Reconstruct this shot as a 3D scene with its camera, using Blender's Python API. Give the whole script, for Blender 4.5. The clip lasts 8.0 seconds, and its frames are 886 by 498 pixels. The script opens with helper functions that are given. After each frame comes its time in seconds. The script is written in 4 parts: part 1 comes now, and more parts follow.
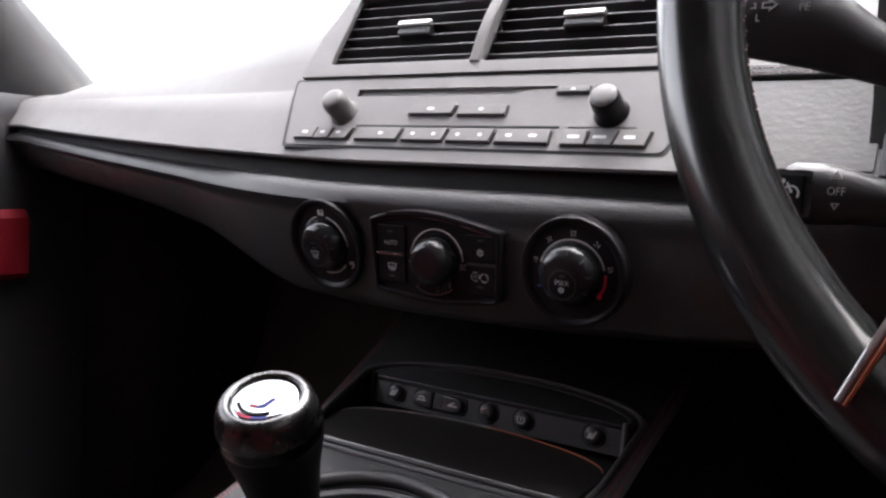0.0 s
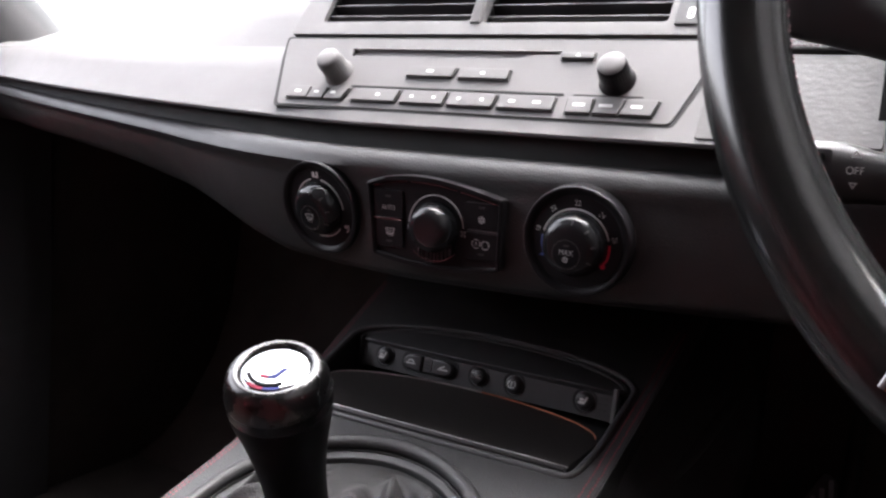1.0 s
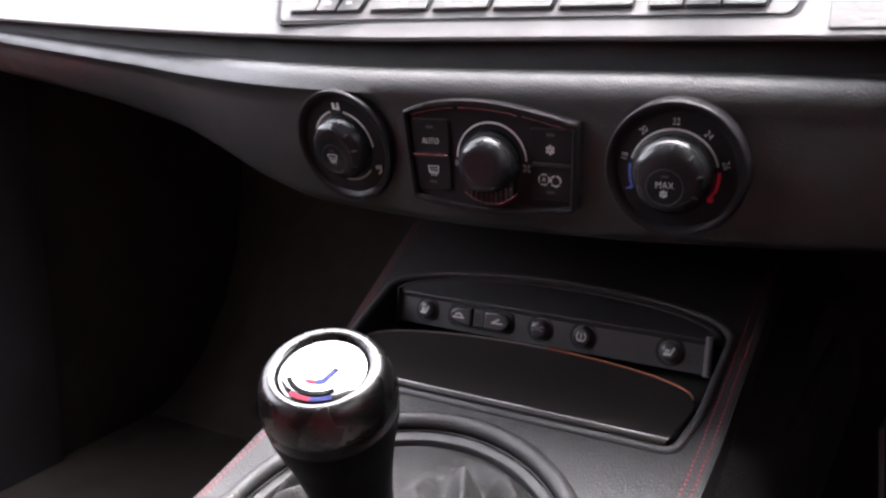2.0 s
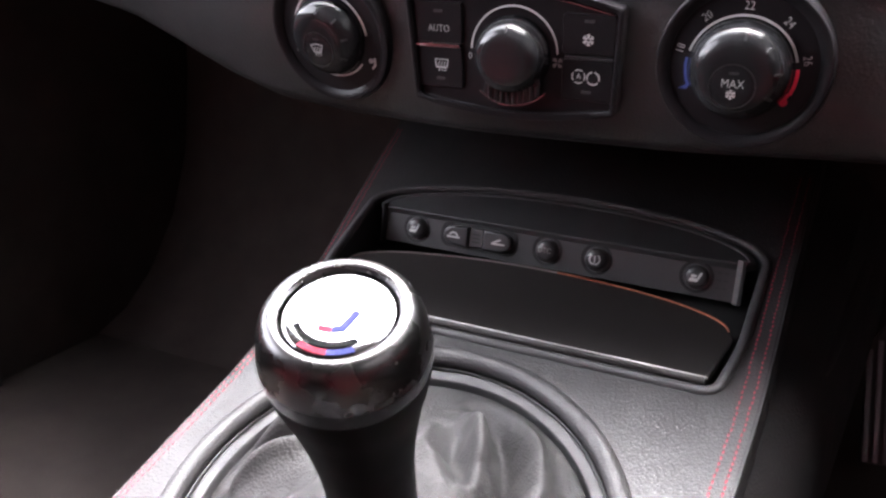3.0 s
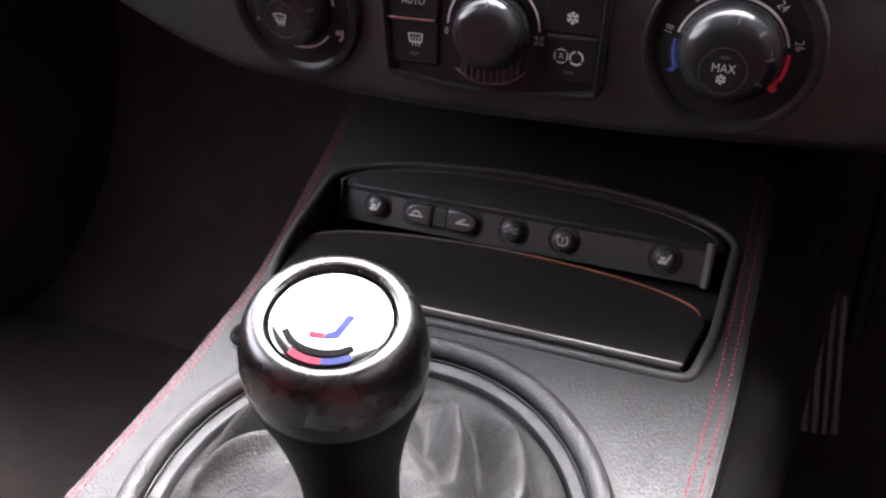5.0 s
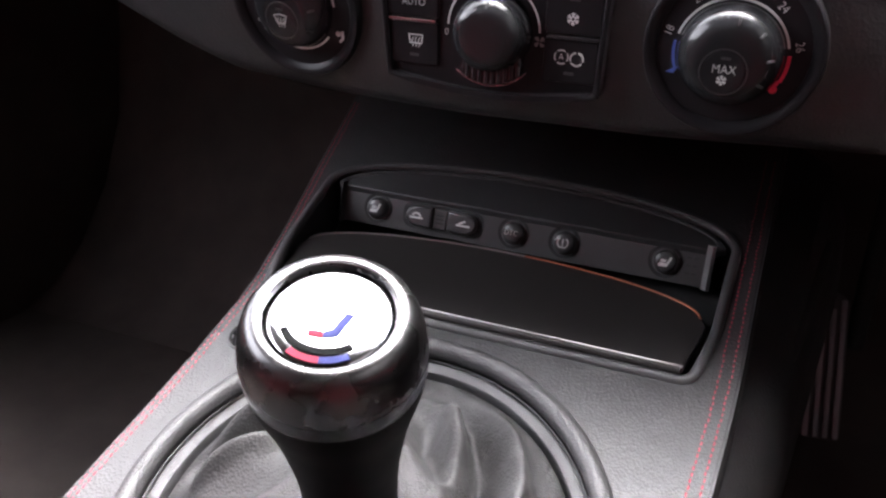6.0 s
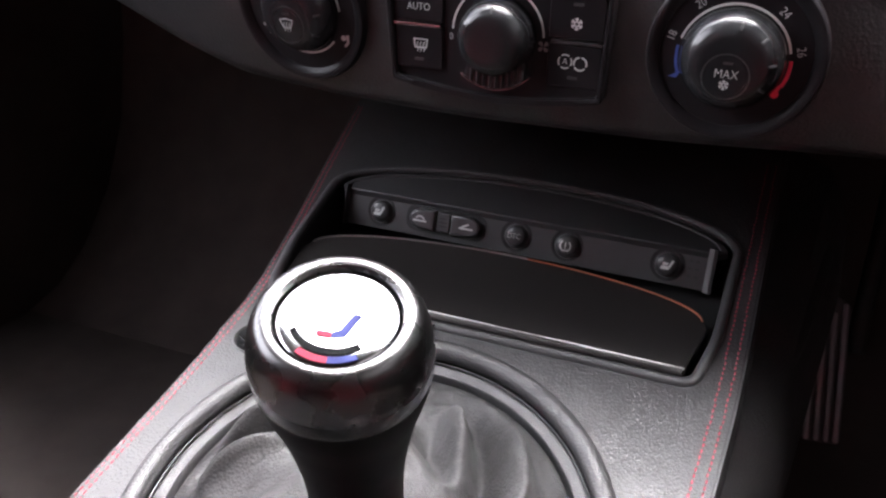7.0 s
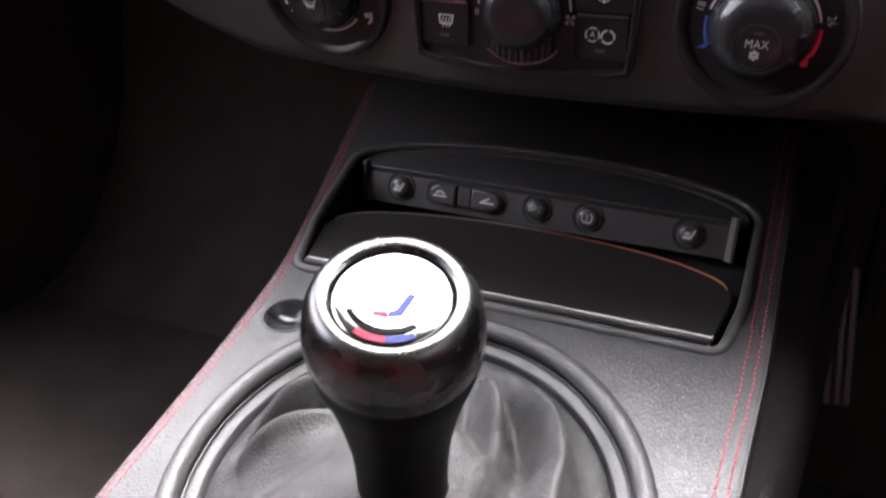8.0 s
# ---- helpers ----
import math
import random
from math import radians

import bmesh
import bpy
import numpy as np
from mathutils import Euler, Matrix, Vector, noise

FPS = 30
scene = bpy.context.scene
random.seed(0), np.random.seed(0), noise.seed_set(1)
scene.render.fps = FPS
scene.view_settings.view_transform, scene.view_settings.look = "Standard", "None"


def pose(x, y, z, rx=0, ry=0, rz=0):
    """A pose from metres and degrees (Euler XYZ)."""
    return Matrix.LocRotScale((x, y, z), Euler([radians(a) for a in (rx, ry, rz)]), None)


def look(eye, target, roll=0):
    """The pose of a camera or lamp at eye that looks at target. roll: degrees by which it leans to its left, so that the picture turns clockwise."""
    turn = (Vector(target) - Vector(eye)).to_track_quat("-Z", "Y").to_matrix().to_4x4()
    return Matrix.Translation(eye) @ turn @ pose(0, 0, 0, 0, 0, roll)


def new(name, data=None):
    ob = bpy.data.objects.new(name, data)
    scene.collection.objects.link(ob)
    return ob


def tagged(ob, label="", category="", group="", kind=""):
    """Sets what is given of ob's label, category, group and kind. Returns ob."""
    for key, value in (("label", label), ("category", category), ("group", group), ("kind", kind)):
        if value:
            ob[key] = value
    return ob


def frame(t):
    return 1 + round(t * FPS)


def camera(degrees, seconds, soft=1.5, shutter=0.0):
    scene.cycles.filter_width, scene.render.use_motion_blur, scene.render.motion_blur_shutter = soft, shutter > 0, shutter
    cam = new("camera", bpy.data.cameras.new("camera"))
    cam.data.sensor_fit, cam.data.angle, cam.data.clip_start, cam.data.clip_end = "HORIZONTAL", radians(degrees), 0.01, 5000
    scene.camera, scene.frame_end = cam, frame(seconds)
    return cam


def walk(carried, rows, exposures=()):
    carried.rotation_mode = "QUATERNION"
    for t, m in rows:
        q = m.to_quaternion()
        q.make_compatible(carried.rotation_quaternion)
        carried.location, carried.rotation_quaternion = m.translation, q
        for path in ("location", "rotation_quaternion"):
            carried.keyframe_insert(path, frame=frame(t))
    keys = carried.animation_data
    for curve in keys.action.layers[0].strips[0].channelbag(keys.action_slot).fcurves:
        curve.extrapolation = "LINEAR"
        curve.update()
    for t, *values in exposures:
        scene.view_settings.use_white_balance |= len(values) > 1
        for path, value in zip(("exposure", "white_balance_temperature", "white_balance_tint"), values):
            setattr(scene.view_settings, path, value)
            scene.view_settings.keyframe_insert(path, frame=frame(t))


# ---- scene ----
# One lens for the whole clip; the camera is held by the driver's seat and dips towards the console.
cam = camera(55.6, 8.0, soft=2.4, shutter=0.3)
PATH = [
    (0.0, pose(0.2860, -0.4417, 0.1838, 85.218, -2.727, 32.748)),
    (0.2, pose(0.2830, -0.4408, 0.1840, 85.525, -2.779, 31.276)),
    (0.5, pose(0.2794, -0.4454, 0.1820, 83.667, -3.421, 29.838)),
    (0.7, pose(0.2758, -0.4462, 0.1847, 82.763, -3.546, 30.112)),
    (1.0, pose(0.2619, -0.4506, 0.1896, 82.205, -3.918, 30.027)),
    (1.2, pose(0.2553, -0.4496, 0.1895, 82.647, -4.233, 30.363)),
    (1.5, pose(0.2390, -0.4375, 0.1883, 81.875, -3.958, 30.426)),
    (1.7, pose(0.2177, -0.4149, 0.1887, 79.839, -1.680, 30.547)),
    (2.8, pose(0.1447, -0.3482, 0.1751, 71.576, -0.946, 26.516)),
    (3.0, pose(0.1351, -0.3445, 0.1718, 70.671, -1.428, 25.761)),
    (3.2, pose(0.1258, -0.3440, 0.1767, 69.828, -1.123, 25.356)),
    (3.5, pose(0.1177, -0.3441, 0.1785, 68.261, -1.905, 24.877)),
    (3.7, pose(0.1165, -0.3430, 0.1749, 68.196, -2.569, 24.380)),
    (4.0, pose(0.1118, -0.3430, 0.1839, 69.208, -1.928, 23.277)),
    (4.2, pose(0.1112, -0.3455, 0.1839, 69.903, -2.182, 22.183)),
    (4.5, pose(0.1122, -0.3449, 0.1769, 68.143, -2.946, 22.301)),
    (4.7, pose(0.1120, -0.3409, 0.1744, 68.342, -3.194, 21.956)),
    (5.0, pose(0.1125, -0.3357, 0.1741, 68.405, -3.193, 21.537)),
    (5.2, pose(0.1130, -0.3348, 0.1725, 68.399, -3.324, 21.353)),
    (6.3, pose(0.1130, -0.3358, 0.1731, 68.780, -3.311, 21.712)),
    (6.5, pose(0.1125, -0.3361, 0.1739, 68.834, -3.239, 21.557)),
    (7.0, pose(0.1126, -0.3387, 0.1732, 68.945, -3.395, 21.720)),
    (7.2, pose(0.1145, -0.3378, 0.1734, 68.886, -3.238, 21.893)),
    (7.5, pose(0.1123, -0.3400, 0.1742, 68.956, -3.096, 21.762)),
    (7.8, pose(0.1071, -0.3422, 0.1775, 68.528, -2.423, 21.522)),
    (8.0, pose(0.1006, -0.3452, 0.1751, 67.047, -2.263, 21.066)),
]
walk(cam, PATH, [(0.0, 3.21, 6450, 16), (0.5, 3.41, 6450, 16), (1.7, 3.96, 6450, 17), (2.8, 4.78, 6450, 18), (5.0, 4.54, 6450, 17), (8.0, 4.5, 6450, 17)])

# ---- world and sun: a bright overcast sky round the closed car ----
SUN_UP, SUN_TURN = 74.0, -8.0   # degrees: height, and turn from ahead towards the passenger's side
world = bpy.data.worlds.new("sky")
scene.world = world
world.use_nodes = True
wn = world.node_tree
sky = wn.nodes.new("ShaderNodeTexSky")
sky.sky_type, sky.sun_disc = "NISHITA", False
sky.sun_elevation, sky.sun_rotation = radians(SUN_UP), radians(-SUN_TURN)
sky.dust_density, sky.air_density, sky.ozone_density = 3.0, 1.0, 1.0
grey = wn.nodes.new("ShaderNodeHueSaturation")
grey.inputs["Saturation"].default_value = 0.2
wn.links.new(sky.outputs[0], grey.inputs["Color"])
wn.links.new(grey.outputs[0], wn.nodes["Background"].inputs["Color"])
wn.nodes["Background"].inputs["Strength"].default_value = 0.15
sun = new("sun", bpy.data.lights.new("sun", "SUN"))
sun.data.energy, sun.data.angle, sun.data.color = 0.30, radians(60), (1.0, 0.965, 0.93)
_a, _e = radians(SUN_TURN), radians(SUN_UP)
sun.matrix_world = look((-math.sin(_a) * math.cos(_e) * 5, math.cos(_a) * math.cos(_e) * 5, math.sin(_e) * 5), (0, 0, 0))


# ---- materials ----
def material(name, color, rough=0.5, metal=0.0, spec=0.5, grain=0.0, grain_scale=900.0, cells=False,
             vary=0.15, vary_scale=18.0, rough_vary=0.1, coat=0.0, streak=None, dust=0.0, crinkle=0.0):
    """A procedural surface: base colour with blotches, uneven gloss, and a fine relief."""
    m = bpy.data.materials.new(name)
    m.use_nodes = True
    t = m.node_tree
    b = t.nodes["Principled BSDF"]
    b.inputs["Metallic"].default_value = metal
    b.inputs["Specular IOR Level"].default_value = spec
    b.inputs["Coat Weight"].default_value = coat
    b.inputs["Coat Roughness"].default_value = 0.08
    co = t.nodes.new("ShaderNodeTexCoord")
    n1 = t.nodes.new("ShaderNodeTexNoise")
    n1.inputs["Scale"].default_value, n1.inputs["Detail"].default_value = vary_scale, 6.0
    t.links.new(co.outputs["Object"], n1.inputs["Vector"])
    mix = t.nodes.new("ShaderNodeMix")
    mix.data_type = "RGBA"
    lo = tuple(c * (1 - vary) for c in color)
    hi = tuple(min(1.0, c * (1 + vary) + dust) for c in color)
    mix.inputs["A"].default_value, mix.inputs["B"].default_value = (*lo, 1), (*hi, 1)
    t.links.new(n1.outputs["Fac"], mix.inputs["Factor"])
    t.links.new(mix.outputs["Result"], b.inputs["Base Color"])
    n2 = t.nodes.new("ShaderNodeTexNoise")
    n2.inputs["Scale"].default_value, n2.inputs["Detail"].default_value = vary_scale * 4.3, 8.0
    t.links.new(co.outputs["Object"], n2.inputs["Vector"])
    mr = t.nodes.new("ShaderNodeMapRange")
    mr.inputs["To Min"].default_value = max(0.02, rough - rough_vary)
    mr.inputs["To Max"].default_value = min(1.0, rough + rough_vary)
    t.links.new(n2.outputs["Fac"], mr.inputs["Value"])
    t.links.new(mr.outputs["Result"], b.inputs["Roughness"])
    if grain:
        if cells:
            g = t.nodes.new("ShaderNodeTexVoronoi")
            g.feature = "F1"
            out = g.outputs["Distance"]
        else:
            g = t.nodes.new("ShaderNodeTexNoise")
            g.inputs["Detail"].default_value = 3.0
            out = g.outputs["Fac"]
        g.inputs["Scale"].default_value = grain_scale
        src = co.outputs["Object"]
        if streak:
            mp = t.nodes.new("ShaderNodeMapping")
            mp.inputs["Scale"].default_value = streak
            t.links.new(src, mp.inputs["Vector"])
            src = mp.outputs["Vector"]
        t.links.new(src, g.inputs["Vector"])
        bump = t.nodes.new("ShaderNodeBump")
        bump.inputs["Strength"].default_value = grain
        bump.inputs["Distance"].default_value = 0.0004
        t.links.new(out, bump.inputs["Height"])
        t.links.new(bump.outputs["Normal"], b.inputs["Normal"])
        if crinkle:
            # longer, uneven wrinkles under the pores
            w = t.nodes.new("ShaderNodeTexNoise")
            w.inputs["Scale"].default_value, w.inputs["Detail"].default_value, w.inputs["Distortion"].default_value = 480.0, 3.0, 0.6
            t.links.new(co.outputs["Object"], w.inputs["Vector"])
            under = t.nodes.new("ShaderNodeBump")
            under.inputs["Strength"].default_value, under.inputs["Distance"].default_value = crinkle, 0.0006
            t.links.new(w.outputs["Fac"], under.inputs["Height"])
            t.links.new(under.outputs["Normal"], bump.inputs["Normal"])
    return m


def glass(name):
    m = bpy.data.materials.new(name)
    m.use_nodes = True
    b = m.node_tree.nodes["Principled BSDF"]
    b.inputs["Base Color"].default_value = (0.93, 0.96, 0.95, 1)
    b.inputs["Transmission Weight"].default_value = 1.0
    b.inputs["Roughness"].default_value = 0.0
    b.inputs["IOR"].default_value = 1.1
    return m


SOFT = material("soft_black_plastic", (0.034, 0.033, 0.034), 0.50, grain=0.35, grain_scale=1500, cells=True, vary=0.2)
DASH = material("dash_skin", (0.0135, 0.0125, 0.0127), 0.46, spec=0.5, grain=0.42, grain_scale=850, cells=True, vary=0.25, vary_scale=9, dust=0.006)
FASCIA = material("satin_fascia", (0.134, 0.130, 0.129), 0.48, spec=0.28, grain=0.10, grain_scale=260, streak=(0.15, 1, 1), vary=0.12, rough_vary=0.06)
LEATHER = material("black_leather", (0.026, 0.025, 0.0253), 0.46, spec=0.45, grain=0.5, grain_scale=820, cells=True, vary=0.25, dust=0.008, crinkle=0.06)
RIM = material("smooth_rim_leather", (0.009, 0.009, 0.009), 0.22, spec=0.95, grain=0.0, grain_scale=700, cells=True, vary=0.2, rough_vary=0.05)
GAITER = material("soft_gaiter_leather", (0.026, 0.025, 0.0252), 0.52, spec=0.2, grain=0.6, grain_scale=850, cells=True, vary=0.25, dust=0.01, crinkle=0.12)
GLOSS = material("gloss_black", (0.012, 0.012, 0.013), 0.17, spec=0.38, grain=0.05, grain_scale=300, rough_vary=0.06, vary=0.2)
SATIN = material("satin_black", (0.020, 0.019, 0.020), 0.40, grain=0.12, grain_scale=1800, rough_vary=0.08, vary=0.2)
DULL = material("dull_black", (0.016, 0.016, 0.016), 0.75, grain=0.3, grain_scale=700, vary=0.3)
SILVER = material("matt_silver_edge", (0.40, 0.385, 0.375), 0.36, metal=1.0, rough_vary=0.08, vary=0.08)
LIDMAT = material("lid_black", (0.023, 0.0205, 0.0195), 0.36, spec=0.42, rough_vary=0.02, vary=0.2)
PANEL = material("panel_black", (0.012, 0.011, 0.012), 0.36, spec=0.13, grain=0.05, grain_scale=900, rough_vary=0.05, vary=0.2)
DARKTHREAD = material("dark_red_thread", (0.075, 0.009, 0.016), 0.7, vary=0.25, vary_scale=200)
# black knob body, kept near-black and dull so shade is in its colour
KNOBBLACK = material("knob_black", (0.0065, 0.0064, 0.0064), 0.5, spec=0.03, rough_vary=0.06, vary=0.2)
CHROME = material("polished_chrome", (0.5, 0.5, 0.51), 0.12, metal=1.0, rough_vary=0.04, vary=0.04)
# one polished shell in two tones: sky-lit top, shaded lower band, put into colour
LITSHELL = material("lit_knob_shell", (0.09, 0.088, 0.088), 0.27, metal=1.0, rough_vary=0.05, vary=0.08)
SHADEDSHELL = material("shaded_knob_shell", (0.022, 0.021, 0.021), 0.15, metal=1.0, rough_vary=0.05, vary=0.08)
SPOKE = material("satin_silver_spoke", (0.50, 0.49, 0.48), 0.42, metal=1.0, rough_vary=0.06, vary=0.06)
METAL = material("brushed_dark_metal", (0.36, 0.355, 0.355), 0.24, metal=1.0, grain=0.08, grain_scale=500, rough_vary=0.07, vary=0.08)
PRINT = material("white_print", (0.58, 0.58, 0.565), 0.6, vary=0.08)
FAINT = material("faint_print", (0.24, 0.24, 0.235), 0.6, vary=0.08)
BLUE = material("blue_print", (0.05, 0.085, 0.30), 0.55, vary=0.1)
RED = material("red_print", (0.62, 0.010, 0.045), 0.5, vary=0.1)
BADGEBLACK = material("badge_black", (0.003, 0.003, 0.003), 0.6, spec=0.03, vary=0.1)
DARKBLUE = material("badge_blue", (0.022, 0.026, 0.09), 0.6, spec=0.05, vary=0.1)
DARKRED = material("badge_red", (0.15, 0.016, 0.03), 0.6, spec=0.05, vary=0.1)
THREAD = material("red_thread", (0.40, 0.034, 0.062), 0.7, grain=0.4, grain_scale=2500, vary=0.25, vary_scale=200)
PALETHREAD = material("pale_thread", (0.13, 0.075, 0.085), 0.7, vary=0.2, vary_scale=200)
REDHIDE = material("red_leather", (0.085, 0.004, 0.007), 0.5, grain=0.5, grain_scale=500, cells=True, vary=0.2)
BRIGHTHIDE = material("bright_red_leather", (0.22, 0.006, 0.014), 0.5, grain=0.5, grain_scale=500, cells=True, vary=0.2)
# copper tone: spoke edge, and the seats' reflection painted on the lid's back line
COPPER_AND_GLINT = material("copper_edge_and_seat_glint", (0.52, 0.20, 0.12), 0.44, metal=1.0, rough_vary=0.08, vary=0.08)
CARPET = material("black_carpet", (0.060, 0.049, 0.045), 0.95, grain=1.0, grain_scale=900, vary=0.4, spec=0.1)
RUBBER = material("grey_rubber", (0.07, 0.068, 0.07), 0.6, grain=0.3, grain_scale=800, vary=0.2)
RIBS = material("pale_rubber", (0.27, 0.245, 0.265), 0.5, grain=0.3, grain_scale=800, vary=0.2)
ASPHALT = material("asphalt", (0.05, 0.05, 0.05), 0.9, grain=0.8, grain_scale=90, vary=0.35, vary_scale=1.5)
# surface of the unseen wall that keeps light off the driver's side
BLOCKER = material("light_blocker_grey", (0.16, 0.152, 0.144), 0.9, grain=0.8, grain_scale=60, vary=0.4, vary_scale=3)
SIDE = material("dark_side_trim", (0.019, 0.018, 0.018), 0.6, spec=0.18, grain=0.4, grain_scale=800, cells=True, vary=0.35, vary_scale=14)
BUTTON = material("satin_button", (0.05, 0.049, 0.0495), 0.34, rough_vary=0.05, vary=0.2)
STRIP = material("switch_strip_plastic", (0.050, 0.048, 0.049), 0.46, grain=0.15, grain_scale=1500, vary=0.2)
PILLAR = material("grey_pillar_cloth", (0.11, 0.108, 0.108), 0.9, grain=0.6, grain_scale=900, vary=0.2, spec=0.2)
PAD = material("grained_grey_trim", (0.10, 0.097, 0.095), 0.40, grain=0.6, grain_scale=330, streak=(0.55, 1, 1), vary=0.15, vary_scale=40)
PAINT = material("car_paint", (0.02, 0.02, 0.022), 0.25, coat=0.6, vary=0.05)
GLASS = glass("clear_glass")

# ---- mesh helpers: lengths in millimetres, x to the driver's side, y ahead, z up ----
MM = Matrix.Scale(0.001, 4)
BASE = {}


def plane(x, y, z, tilt, turn=0.0):
    """Local axes on a face: local x along the car's width, local y up the face, local z out towards the seats.
    tilt: degrees from upright (positive leans back ahead)."""
    return Matrix.Translation((x, y, z)) @ Matrix.Rotation(radians(turn), 4, "Z") @ Matrix.Rotation(radians(90 - tilt), 4, "X")


def thing(name, base, label, category, group="", kind=""):
    ob = new(name)
    ob.empty_display_size = 0.02
    ob.location = Vector(base) * 0.001
    BASE[ob.name] = Vector(base)
    return tagged(ob, label, category, group, kind)


def mesh_from(name, bm, mat, sharp=38):
    me = bpy.data.meshes.new(name)
    bmesh.ops.recalc_face_normals(bm, faces=bm.faces)
    bm.to_mesh(me)
    bm.free()
    for p in me.polygons:
        p.use_smooth = True
    me.set_sharp_from_angle(angle=radians(sharp))
    me.materials.append(mat)
    return me


def part(name, bm, mat, parent, m=None, label="", sharp=38):
    """One mesh under a thing or a part; bm in millimetres in the axes of m."""
    root = parent
    while root.parent:
        root = root.parent
    bm.transform(MM @ Matrix.Translation(-BASE[root.name]) @ (m or Matrix()))
    ob = new(name, mesh_from(name, bm, mat, sharp))
    ob.parent = parent
    if len(ob.data.polygons) < 1500:   # flat faces keep flat shading beside their rounded rims
        wn_mod = ob.modifiers.new("weighted", "WEIGHTED_NORMAL")
        wn_mod.keep_sharp = True
    return tagged(ob, label) if label else ob


def single(name, bm, mat, base, label, category, kind="", m=None, sharp=38):
    """A thing of one mesh."""
    bm.transform(MM @ Matrix.Translation(-Vector(base)) @ (m or Matrix()))
    ob = new(name, mesh_from(name, bm, mat, sharp))
    ob.location = Vector(base) * 0.001
    BASE[ob.name] = Vector(base)
    return tagged(ob, label, category, kind=kind)


def rounded(pts, r, n=4):
    """A closed outline with its corners rounded by r."""
    out, k = [], len(pts)
    for i in range(k):
        p, a, b = Vector(pts[i]), Vector(pts[i - 1]), Vector(pts[(i + 1) % k])
        ra = min(r, (a - p).length * 0.45, (b - p).length * 0.45)
        p0, p1 = p + (a - p).normalized() * ra, p + (b - p).normalized() * ra
        for j in range(n + 1):
            t = j / n
            out.append(tuple((1 - t) ** 2 * p0 + 2 * t * (1 - t) * p + t * t * p1))
    return out


def rect(x0, y0, x1, y1, r=1.0, n=3):
    return rounded([(x0, y0), (x1, y0), (x1, y1), (x0, y1)], r, n)


def oval(cx, cy, a, b, n=48):
    return [(cx + a * math.cos(2 * math.pi * i / n), cy + b * math.sin(2 * math.pi * i / n)) for i in range(n)]


def slab(pts, z0, z1, bevel=0.6, segs=2, holes=()):
    """A plate with the outline pts, from z0 up to z1, its upper rim rounded; holes go right through."""
    bm = bmesh.new()
    loops = []
    for loop in (pts, *holes):
        vs = [bm.verts.new((p[0], p[1], z1)) for p in loop]
        loops.append([bm.edges.new((vs[i], vs[(i + 1) % len(vs)])) for i in range(len(vs))])
    if holes:
        bmesh.ops.triangle_fill(bm, edges=[e for l in loops for e in l], use_beauty=True)
    else:
        bm.faces.new([v for v in bm.verts])
    bmesh.ops.recalc_face_normals(bm, faces=bm.faces)
    if bm.faces and bm.faces[:][0].normal.z < 0:
        bmesh.ops.reverse_faces(bm, faces=bm.faces)
    rim = [e for l in loops for e in l]
    got = bmesh.ops.extrude_face_region(bm, geom=list(bm.faces))
    low = [v for v in got["geom"] if isinstance(v, bmesh.types.BMVert)]
    for v in low:
        v.co.z = z0
    if bevel:
        top = [e for e in bm.edges if all(abs(v.co.z - z1) < 1e-6 for v in e.verts)
               and any(abs(f.normal.z) < 0.5 for f in e.link_faces) or
               (all(abs(v.co.z - z1) < 1e-6 for v in e.verts) and len({round(f.calc_center_median().z, 4) for f in e.link_faces}) > 1)]
        if top:
            bmesh.ops.bevel(bm, geom=top, offset=bevel, segments=segs, profile=0.5, affect="EDGES", clamp_overlap=True)
    return bm


def lathe(prof, n=48, start=0.0, end=360.0):
    """A turned form about z from (radius, height) pairs."""
    bm = bmesh.new()
    rings = []
    for r, z in prof:
        if r < 1e-6:
            rings.append([bm.verts.new((0, 0, z))])
        else:
            rings.append([bm.verts.new((r * math.cos(2 * math.pi * i / n), r * math.sin(2 * math.pi * i / n), z)) for i in range(n)])
    for a, b in zip(rings, rings[1:]):
        for i in range(n):
            j = (i + 1) % n
            q = [a[i % len(a)], a[j % len(a)], b[j % len(b)], b[i % len(b)]]
            q = list(dict.fromkeys(q))
            if len(q) > 2:
                bm.faces.new(q)
    return bm


def ribbed(prof, ribs, depth, n=None):
    """A turned grip with shallow flutes."""
    n = n or ribs * 4
    rings = []
    for r, z in prof:
        rings.append([((r - depth * (j % 4 >= 2)) * math.cos(2 * math.pi * j / n), (r - depth * (j % 4 >= 2)) * math.sin(2 * math.pi * j / n), z) for j in range(n)])
    return loft(rings, closed=True, caps=True)


def tube(path, r, n=10, closed=False, flat=1.0):
    """A round bar along a path; r a number or one for each point."""
    bm = bmesh.new()
    ps = [Vector(p) for p in path]
    k = len(ps)
    up, rings = None, []
    for i, p in enumerate(ps):
        d = (ps[(i + 1) % k] - ps[i - 1]) if closed else (ps[min(i + 1, k - 1)] - ps[max(i - 1, 0)])
        d.normalize()
        if up is None:
            up = Vector((0, 0, 1)) if abs(d.z) < 0.9 else Vector((1, 0, 0))
        side = d.cross(up).normalized()
        up = side.cross(d).normalized()
        ri = r[i] if isinstance(r, (list, tuple)) else r
        rings.append([bm.verts.new(p + (side * math.cos(2 * math.pi * j / n) + up * flat * math.sin(2 * math.pi * j / n)) * ri) for j in range(n)])
    for i in range(k if closed else k - 1):
        a, b = rings[i], rings[(i + 1) % k]
        for j in range(n):
            bm.faces.new((a[j], a[(j + 1) % n], b[(j + 1) % n], b[j]))
    if not closed:
        bm.faces.new(rings[0][::-1])
        bm.faces.new(rings[-1])
    return bm


